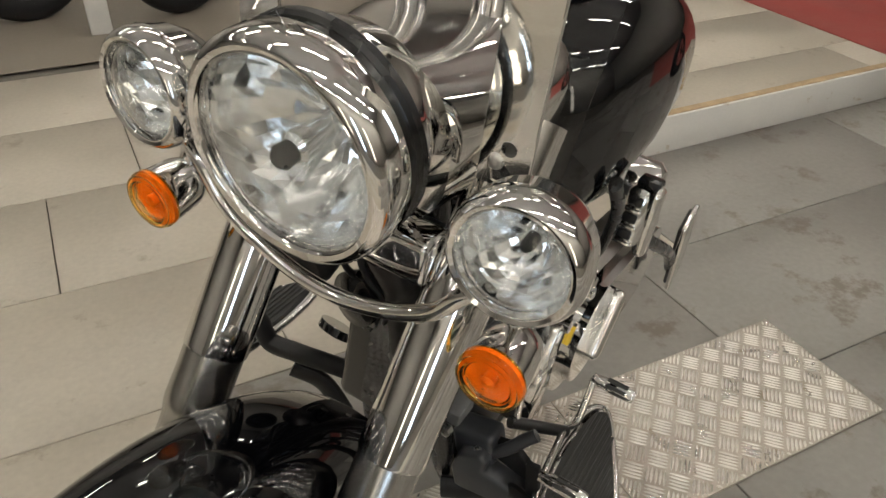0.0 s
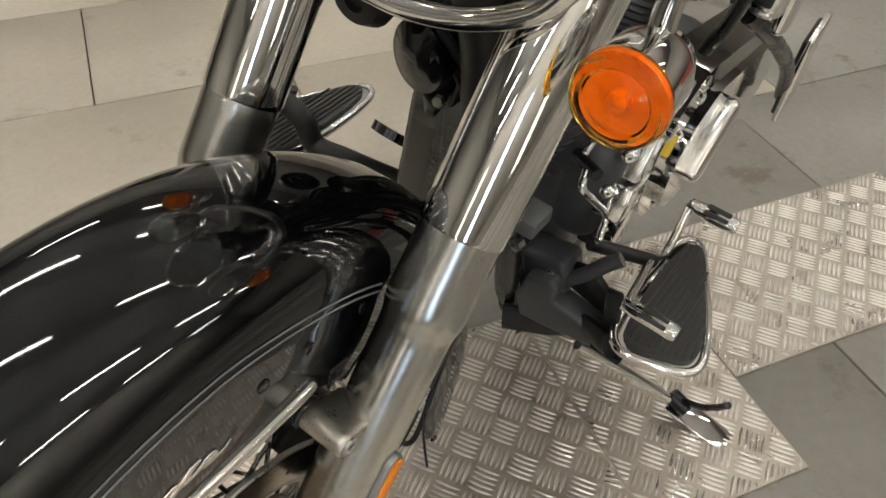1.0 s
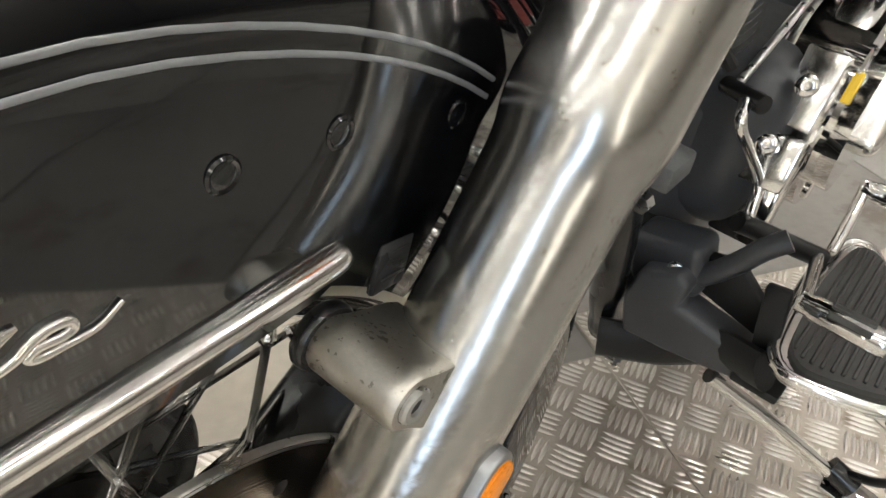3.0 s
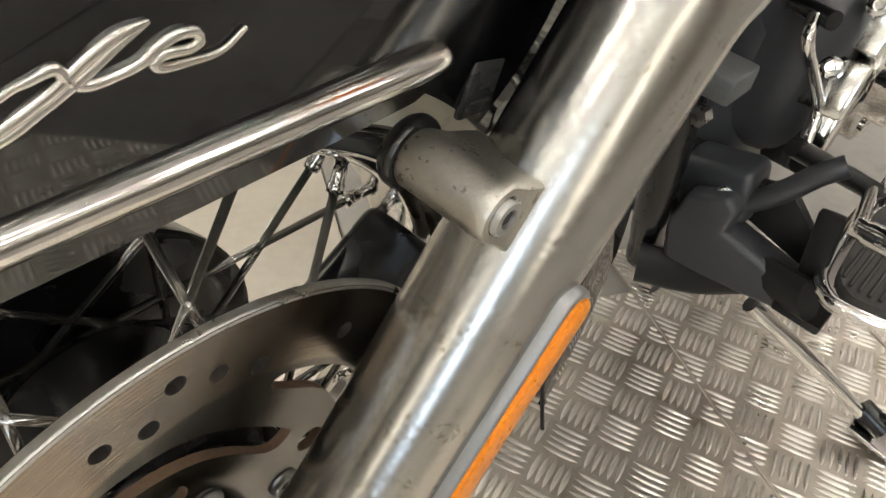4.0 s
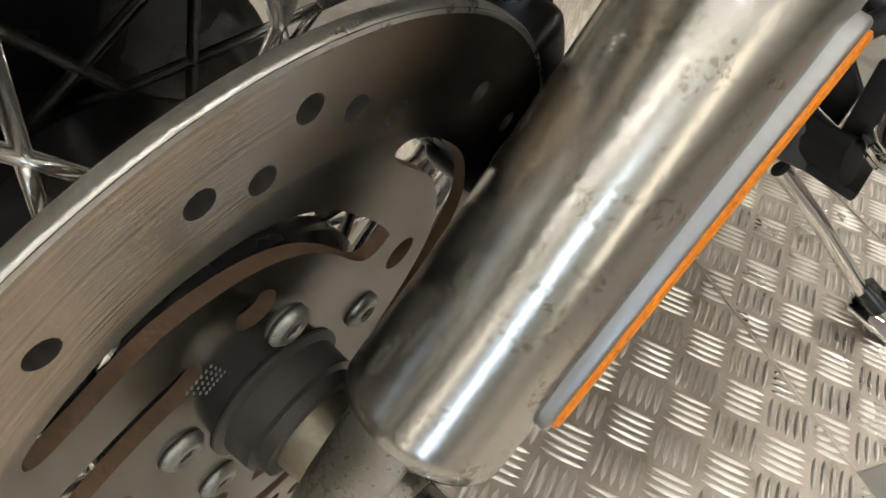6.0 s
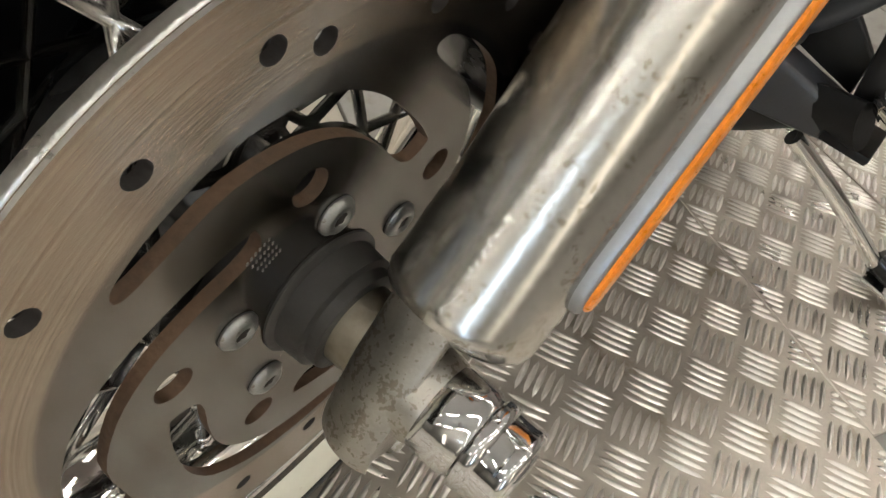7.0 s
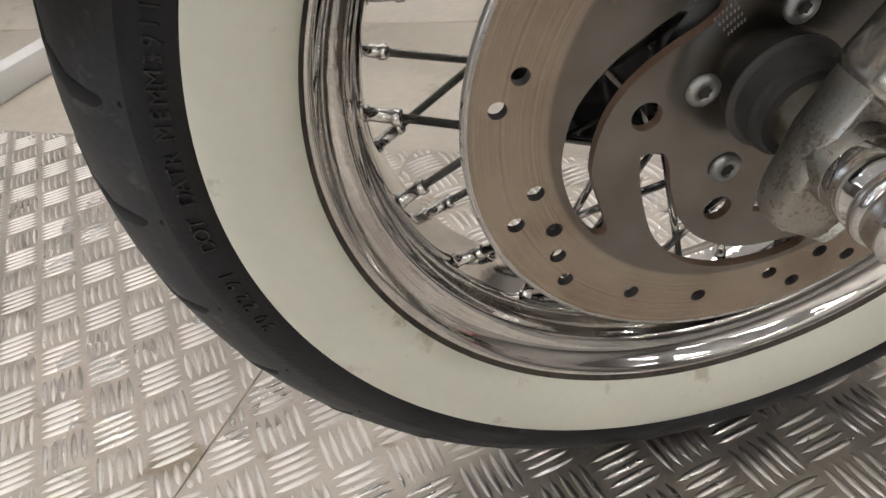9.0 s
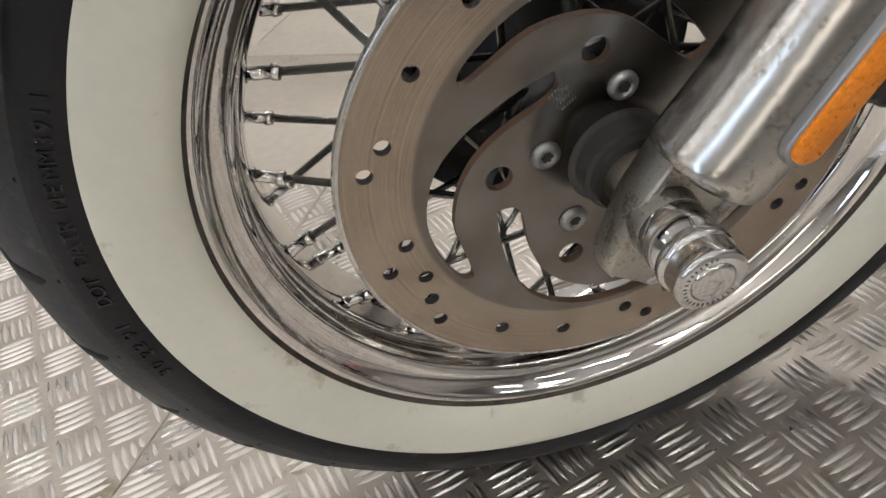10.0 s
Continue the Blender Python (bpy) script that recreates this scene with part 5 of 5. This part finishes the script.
def footboard(side, cy, dx=0.0):
    """A rider floor board, wide in front and narrow behind; cy: its middle across the bike, dx: forward."""
    out = [(-0.494, 0.194), (-0.486, 0.210), (-0.496, 0.252), (-0.509, 0.282), (-0.527, 0.294), (-0.556, 0.291), (-0.612, 0.270), (-0.690, 0.232), (-0.720, 0.213), (-0.724, 0.199), (-0.705, 0.185), (-0.630, 0.177), (-0.557, 0.180), (-0.512, 0.185)]
    out = [(p.x, p.y - 0.240) for p in smooth_path([Vector((a, b, 0)) for a, b in out + out[:1]], 4)][:-1]
    tilt = Matrix.Translation((dx, cy, -0.064))
    v, f = slab([(a, side * b) for a, b in out], 0.012, "z")
    board = part("floor_board", moved((v, f), tilt), CHROME, label="chrome rider floor board with ribbed rubber pad")
    lip = [Vector((a, side * b, 0.004)) for a, b in out]
    part("board_rim", moved(sweep(lip + lip[:1], 0.0062, 10), tilt), CHROME, board, "rounded chrome rim")
    mx = -0.600
    pad = [(mx + (a - mx) * 0.90, side * (b * 0.86 + (0.003 if b < 0 else -0.001))) for a, b in out]
    v, f = slab(pad, 0.008, "z")
    part("rubber_pad", moved((v, f), tilt @ Matrix.Translation((0, 0, 0.0075))), PAD, board, "black ribbed rubber pad")
    for k in range(11):
        y = -0.040 + 0.0082 * k
        xs = [p[0] for p in pad if abs(side * p[1] - y) < 0.006]
        if len(xs) < 2:
            continue
        x0, x1 = min(xs) + 0.008, max(xs) - 0.008
        if x1 - x0 > 0.02:
            ob = part("pad_rib", moved(mesh_vf(block((x1 - x0, 0.0036, 0.003), 0.0008, 1)), tilt @ Matrix.Translation(((x0 + x1) / 2, side * y, 0.0125))), PAD, board)
    return board


footboard(1, 0.240)
footboard(-1, -0.395, 0.052)
for side, y0 in ((1, 0.04), (-1, -0.12)):
    arm = smooth_path([(-0.500, y0, -0.150), (-0.520, y0 + side * 0.05, -0.140), (-0.525, y0 + side * 0.10, -0.105), (-0.505, y0 + side * 0.15, -0.085)], 5)
    part("board_bracket", sweep(arm, 0.024, 12, 0.55), BLACK, label="black floor board bracket")
ch_out = [(0.060, -0.126), (0.050, -0.085), (0.056, -0.050), (0.090, -0.034), (0.104, -0.046), (0.100, -0.070), (0.163, -0.086), (0.182, -0.102), (0.182, -0.118), (0.146, -0.122), (0.100, -0.126)]
v, f = slab(ch_out, 0.040, "x")
v = [(x - 0.525 - 0.12 * (y - 0.12), y, z) for x, y, z in v]
support = part("board_support", eased((v, f), 0.006, 3), CASE, label="black cast floor board support")
part("support_arm", sweep(smooth_path([(-0.530, 0.090, -0.056), (-0.532, 0.108, -0.040), (-0.534, 0.126, -0.016), (-0.538, 0.140, 0.006), (-0.546, 0.154, 0.020)], 6), 0.0105, 16, 0.8), CASE, support, "rounded cast arm")
v, f = slab([(0.092, -0.066), (0.098, -0.030), (0.126, -0.020), (0.162, -0.050), (0.165, -0.084)], 0.012, "x")
part("support_web", eased(([(x - 0.546, y, z) for x, y, z in v], f), 0.002, 2), BLACK, support, "dark recessed web")
v, f = slab([(0.066, -0.055), (0.078, -0.052), (0.068, -0.178), (0.060, -0.193)], 0.012, "x")
part("bracket_plate", eased(([(x - 0.517, y, z) for x, y, z in v], f)), CASE, label="black frame gusset plate")
part("upright_bracket", join(moved(mesh_vf(block((0.010, 0.022, 0.105), 0.003, 2)), Matrix.Translation((-0.520, 0.176, -0.060)) @ Matrix.Rotation(radians(10), 4, "X")), moved(mesh_vf(block((0.06, 0.045, 0.010), 0.003, 2)), Matrix.Translation((-0.535, 0.188, -0.110)))), BLACK, label="black upright floor board bracket")

# side stand
stand = part("side_stand", sweep(smooth_path([(-0.512, 0.150, -0.128), (-0.545, 0.200, -0.168), (-0.580, 0.248, -0.212), (-0.612, 0.292, -0.254)], 6), 0.0085, 14), CHROME, label="chrome side stand, folded out")
part("stand_foot", moved(mesh_vf(block((0.042, 0.105, 0.007), 0.003, 2)), Matrix.Translation((-0.617, 0.338, -0.274)) @ Matrix.Rotation(radians(-8), 4, "X")), CHROME, stand, "flat chrome stand foot")
part("stand_joint", lathe((-0.612, 0.285, -0.246), (0, 1, -0.3), [(0, 0.013), (0.03, 0.013), (0.031, 0)], 18), SATIN, stand)
part("stand_tab", sweep(smooth_path([(-0.612, 0.300, -0.243), (-0.606, 0.326, -0.225), (-0.592, 0.342, -0.190), (-0.579, 0.352, -0.155)], 5), 0.005, 10), SATIN, stand, "curved kick-out tab")

# rear bits that show past the fork
p0, p1 = Vector((-0.722, 0.150, 0.030)), Vector((-0.800, 0.148, 0.125))
d = p1 - p0
part("boot_guard", moved(mesh_vf(block((0.030, 0.042, d.length), 0.013, 4)), Matrix.Translation((p0 + p1) / 2) @ Matrix.Rotation(math.atan2(d.x, d.z), 4, "Y")), POLISHED, label="rounded chrome guard bar")
part("warning_sticker", moved(mesh_vf(block((0.003, 0.012, 0.030), 0.001, 1)), Matrix.Translation((-0.668, 0.1270, 0.110)) @ Matrix.Rotation(radians(-35), 4, "Y")), YELLOW, label="yellow warning sticker")
part("passenger_arm", sweep(smooth_path([(-0.79, 0.130, 0.240), (-0.86, 0.155, 0.190), (-0.97, 0.172, 0.110), (-1.06, 0.176, 0.040), (-1.14, 0.176, -0.045)], 5), 0.0115, 12), SATIN, label="black passenger board arm")
pb0, pb1 = Vector((-1.165, 0.182, -0.085)), Vector((-1.085, 0.190, 0.120))
pm = Matrix.Translation((pb0 + pb1) / 2) @ Matrix.Rotation(math.atan2(pb1.x - pb0.x, pb1.z - pb0.z), 4, "Y")
pboard = part("passenger_board", moved(mesh_vf(block((0.070, 0.010, 0.215), 0.004, 3)), pm), CHROME, label="chrome passenger board, folded up")
part("rubber_pad", moved(mesh_vf(block((0.058, 0.008, 0.190), 0.003, 2)), pm @ Matrix.Translation((0, -0.0075, 0))), PAD, pboard, "black rubber pad")
part("swingarm_cover", lathe((-1.21, 0.03, 0.07), (0, 1, 0), [(0, 0), (0, 0.055), (0.05, 0.055), (0.065, 0.042), (0.07, 0.0)], 36), CHROME, label="chrome swingarm pivot cover")

# brake caliper behind the left fork, hose
cal_m = Matrix.Translation((-0.128, 0.0, 0.060)) @ Matrix.Rotation(radians(-55), 4, "Y")
cal = part("brake_caliper", moved(mesh_vf(block((0.062, 0.046, 0.062), 0.007, 3)), cal_m @ Matrix.Translation((0, 0.0345, 0))), SATIN, label="black brake caliper")
part("caliper_outer_half", moved(mesh_vf(block((0.066, 0.036, 0.078), 0.012, 4)), cal_m @ Matrix.Translation((0, 0.0860, 0))), SATIN, cal)
part("caliper_bridge", moved(mesh_vf(block((0.020, 0.075, 0.070), 0.006, 3)), cal_m @ Matrix.Translation((-0.024, 0.066, 0))), SATIN, cal)
part("brake_hose", sweep(smooth_path([(-0.150, 0.088, 0.030), (-0.172, 0.100, 0.042), (-0.204, 0.100, 0.083), (-0.231, 0.100, 0.131), (-0.266, 0.098, 0.178), (-0.33, 0.085, 0.30), (-0.40, 0.06, 0.46)], 8), 0.0062, 12), RUBBER, label="black rubber brake hose with printed numbers")
hx = Vector((-0.202, 0.1062, 0.088))
hd = (Vector((-0.231, 0, 0.131)) - Vector((-0.204, 0, 0.083))).normalized()
for i, ch in enumerate("43552-11"):
    vv, ff = glyph(ch, 0.0052)
    part("hose_print", ([hx + hd * (x + (i - 3.5) * 0.0034) + Vector((-hd.z, 0, hd.x)) * (yy - 0.0018) * -1 + Vector((0, z, 0)) for x, yy, z in vv], ff), LETTER, sharp=20)
part("sensor_cable", sweep(smooth_path([(-0.20, 0.07, -0.02), (-0.236, 0.08, -0.075), (-0.270, 0.08, 0.030), (-0.297, 0.08, 0.102), (-0.312, 0.078, 0.165), (-0.36, 0.06, 0.30)], 8), 0.0032, 8), RUBBER, label="thin black sensor cable")
part("drain_strap", sweep([(-0.250, 0.082, -0.035), (-0.241, 0.0885, -0.056), (-0.233, 0.099, -0.073), (-0.227, 0.108, -0.0875)], 0.0042, 8, 0.35), RUBBER, label="black rubber strap end behind the front wheel")
part("wiring_sleeve", sweep(smooth_path([(-0.30, 0.03, 0.46), (-0.36, 0.02, 0.35), (-0.40, 0.01, 0.2), (-0.43, 0.01, 0.0)], 6), 0.02, 12), BLACK, label="black wiring sleeve")

# ---- round about ----
# black wiring, hoses and brackets between the fork legs
rng = random.Random(11)
part("horn_bracket", moved(mesh_vf(block((0.05, 0.13, 0.10), 0.014, 3)), Matrix.Translation((-0.415, 0.005, 0.345)) @ Matrix.Rotation(radians(-20), 4, "Y")), BLACK, label="black bracket on the steering head")
part("horn", lathe((-0.385, -0.045, 0.30), (1, -0.2, 0.1), [(0, 0.0), (0, 0.030), (0.012, 0.034), (0.020, 0.034), (0.022, 0.026), (0.030, 0.012), (0.030, 0)], 28), PAINT, label="round black horn")
for k in range(9):
    y0, y1, y2 = rng.uniform(-0.09, 0.09), rng.uniform(-0.09, 0.09), rng.uniform(-0.08, 0.08)
    pts = [(-0.315 - rng.uniform(0, 0.03), y0, 0.50), (-0.335 - rng.uniform(0, 0.05), (y0 + y1) / 2 + rng.uniform(-0.02, 0.02), 0.43), (-0.350 - rng.uniform(0, 0.05), y1, 0.36), (-0.385 - rng.uniform(0, 0.04), (y1 + y2) / 2, 0.27), (-0.45, y2, 0.18)]
    part("wiring_cable", sweep(smooth_path(pts, 6), rng.choice((0.004, 0.005, 0.007)), 8), BLACK, label="black cable between the fork legs")

# brake pedal on the right, over the far floor board
pedal = part("brake_pedal", sweep(smooth_path([(-0.505, -0.385, 0.000), (-0.500, -0.335, -0.010), (-0.500, -0.312, -0.045), (-0.510, -0.262, -0.048), (-0.535, -0.215, -0.065), (-0.56, -0.14, -0.075)], 6), 0.0165, 14), BLACK, label="black brake pedal arm")
v, f = slab([(0.034 * math.cos(q) * 1.3, 0.022 * math.sin(q)) for q in [2 * math.pi * i / 28 for i in range(28)]], 0.012, "z")
part("pedal_pad", moved((v, f), Matrix.Translation((-0.505, -0.395, 0.010)) @ Matrix.Rotation(radians(-30), 4, "Y")), PAD, pedal, "ribbed black rubber pad")
v, f = slab([(0.072 * math.cos(q), 0.030 * math.sin(q)) for q in [2 * math.pi * i / 28 for i in range(28)]], 0.014, "z")
part("exhaust_shield", moved((v, f), Matrix.Translation((-0.565, -0.225, -0.012)) @ Matrix.Rotation(radians(-45), 4, "Y") @ Matrix.Rotation(radians(35), 4, "Z")), PAINT, label="small black heat shield by the brake pedal")

# chrome horn cover on the left between the cylinders
HC_M = Matrix.Translation((-0.685, 0.165, 0.345)) @ Matrix.Rotation(radians(-12), 4, "Y")
hc = part("horn_cover", moved(mesh_vf(block((0.055, 0.036, 0.085), 0.015, 4)), HC_M), CHROME, label="rounded chrome horn cover with dark slots")
part("cover_lobe", moved(mesh_vf(block((0.030, 0.018, 0.105), 0.009, 4)), HC_M @ Matrix.Translation((0.004, 0.018, -0.004)) @ Matrix.Rotation(radians(14), 4, "Y")), CHROME, hc, "rounded chrome lobe")
for k in range(3):
    part("cover_slot", moved(mesh_vf(block((0.006, 0.019, 0.013), 0.0025, 2)), HC_M @ Matrix.Translation((0.0275, -0.003, 0.024 - 0.023 * k))), SATIN, hc, "dark slot")
    part("cover_fin", moved(mesh_vf(block((0.009, 0.024, 0.0045), 0.0018, 2)), HC_M @ Matrix.Translation((0.0280, -0.003, 0.0125 - 0.023 * k))), CHROME, hc)
part("horn_clamp", moved(mesh_vf(block((0.030, 0.030, 0.012), 0.004, 2)), HC_M @ Matrix.Translation((0.006, 0.004, 0.047))), SATIN, hc, "black clamp")
part("horn_stay", sweep(smooth_path([(-0.585, 0.150, 0.435), (-0.625, 0.152, 0.375), (-0.655, 0.140, 0.300), (-0.660, 0.125, 0.250)], 6), 0.011, 12, 0.7), SATIN, label="black horn stay below the fuel tank")

# rectifier on the down tubes
rect = part("rectifier", moved(mesh_vf(block((0.040, 0.120, 0.230), 0.014, 3)), Matrix.Translation((-0.452, -0.048, 0.165)) @ Matrix.Rotation(radians(-9), 4, "Y")), PAINT, label="black rectifier on the down tubes")
for k in range(3):
    part("rectifier_bolt", lathe((-0.425 - 0.010 * k, -0.030 + 0.028 * (k - 1), 0.215 - 0.05 * k), (1, 0, 0.1), [(0, 0.007), (0.006, 0.007), (0.007, 0.004), (0.007, 0)], 6), ZINC, rect)

part("lower_case", moved(mesh_vf(block((0.16, 0.16, 0.13), 0.028, 4)), Matrix.Translation((-0.640, -0.020, -0.095))), BLACK, label="black lower crankcase")
part("pivot_block", moved(mesh_vf(block((0.050, 0.070, 0.055), 0.010, 3)), Matrix.Translation((-0.545, 0.070, -0.050)) @ Matrix.Rotation(radians(15), 4, "X")), CASE, label="black cast pivot block by the frame tube")
part("pivot_bolt", lathe((-0.520, 0.082, -0.045), (1, 0.3, 0.2), [(0, 0.009), (0.006, 0.009), (0.007, 0.006), (0.007, 0)], 16), STEEL, label="worn pivot bolt")

beam = timber("timber_beam", 1.68, -1.262, 3.0, -1.262, 0.045, 0.135, "white painted timber beam with a worn bare edge on the floor")
timber("timber_beam", -1.225, -0.44, -1.205, -1.05, 0.05, 0.05, "white painted timber beam lying on the floor", top=False)

red = obj("red_floor", block((4.0, 6.0, 0.004), 0.001, 1), RED, at=ground(3.33 + 2.0, -3.2, FLOOR_Z + 0.002))
red.rotation_euler = (0, 0, GRID)
tagged(red, label="worn red painted floor area", category="floor", kind="structure")
dark = obj("brown_floor", block((9.0, 4.6, 0.004), 0.001, 1), DARKFLOOR, at=ground(-1.2, -2.81 - 2.3, FLOOR_Z + 0.002))
dark.rotation_euler = (0, 0, GRID)
tagged(dark, label="darker brown floor area behind the slabs", category="floor", kind="structure")


def parked_wheel(u, n, turn, r=0.31):
    """A wheel of a parked motorcycle at the edge of the view."""
    w = new("parked_wheel")
    tagged(w, label="black cast wheel of another parked motorcycle", category="wheel", group="parked wheels")
    prof = [(0.045, r - 0.10), (0.058, r - 0.075), (0.060, r - 0.045), (0.048, r - 0.018), (0.025, r - 0.004), (0, r), (-0.025, r - 0.004), (-0.048, r - 0.018), (-0.060, r - 0.045), (-0.058, r - 0.075), (-0.045, r - 0.10)]
    obj("tyre", mesh_from("tyre", *ring_lathe(prof, 64)), RUBBER, w)
    obj("rim", mesh_from("rim", *ring_lathe([(0.04, r - 0.10), (0.02, r - 0.125), (-0.02, r - 0.125), (-0.04, r - 0.10)], 64)), SATIN, w)
    obj("hub", mesh_from("hub", *lathe((0, -0.05, 0), (0, 1, 0), [(0, 0), (0, 0.05), (0.1, 0.05), (0.1, 0)], 32)), SATIN, w)
    sp = mesh_from("spoke", *lathe((0, 0, 0.04), (0, 0, 1), [(0, 0.012), (r - 0.16, 0.010)], 10))
    sp.materials.append(SATIN)
    for k in range(6):
        o = new("spoke", sp)
        o.parent, o.rotation_euler = w, (0, k * math.pi / 3, 0)
    w.location = ground(u, n, r + FLOOR_Z)
    w.rotation_euler = (0, 0, GRID + radians(turn))
    return w


parked_wheel(2.93, -0.93, 62)
parked_wheel(-0.02, -3.46, 20)
parked_wheel(0.63, -3.33, 30)
post = tagged(obj("white_post", block((0.09, 0.05, 1.0), 0.008), WHITE, at=ground(0.23, -3.15, 0.5 + FLOOR_Z)), label="white painted upright board on the floor", category="post")
post.rotation_euler = (0, 0, GRID)

# the floor's pieces
lay_floor()
lay_plates()
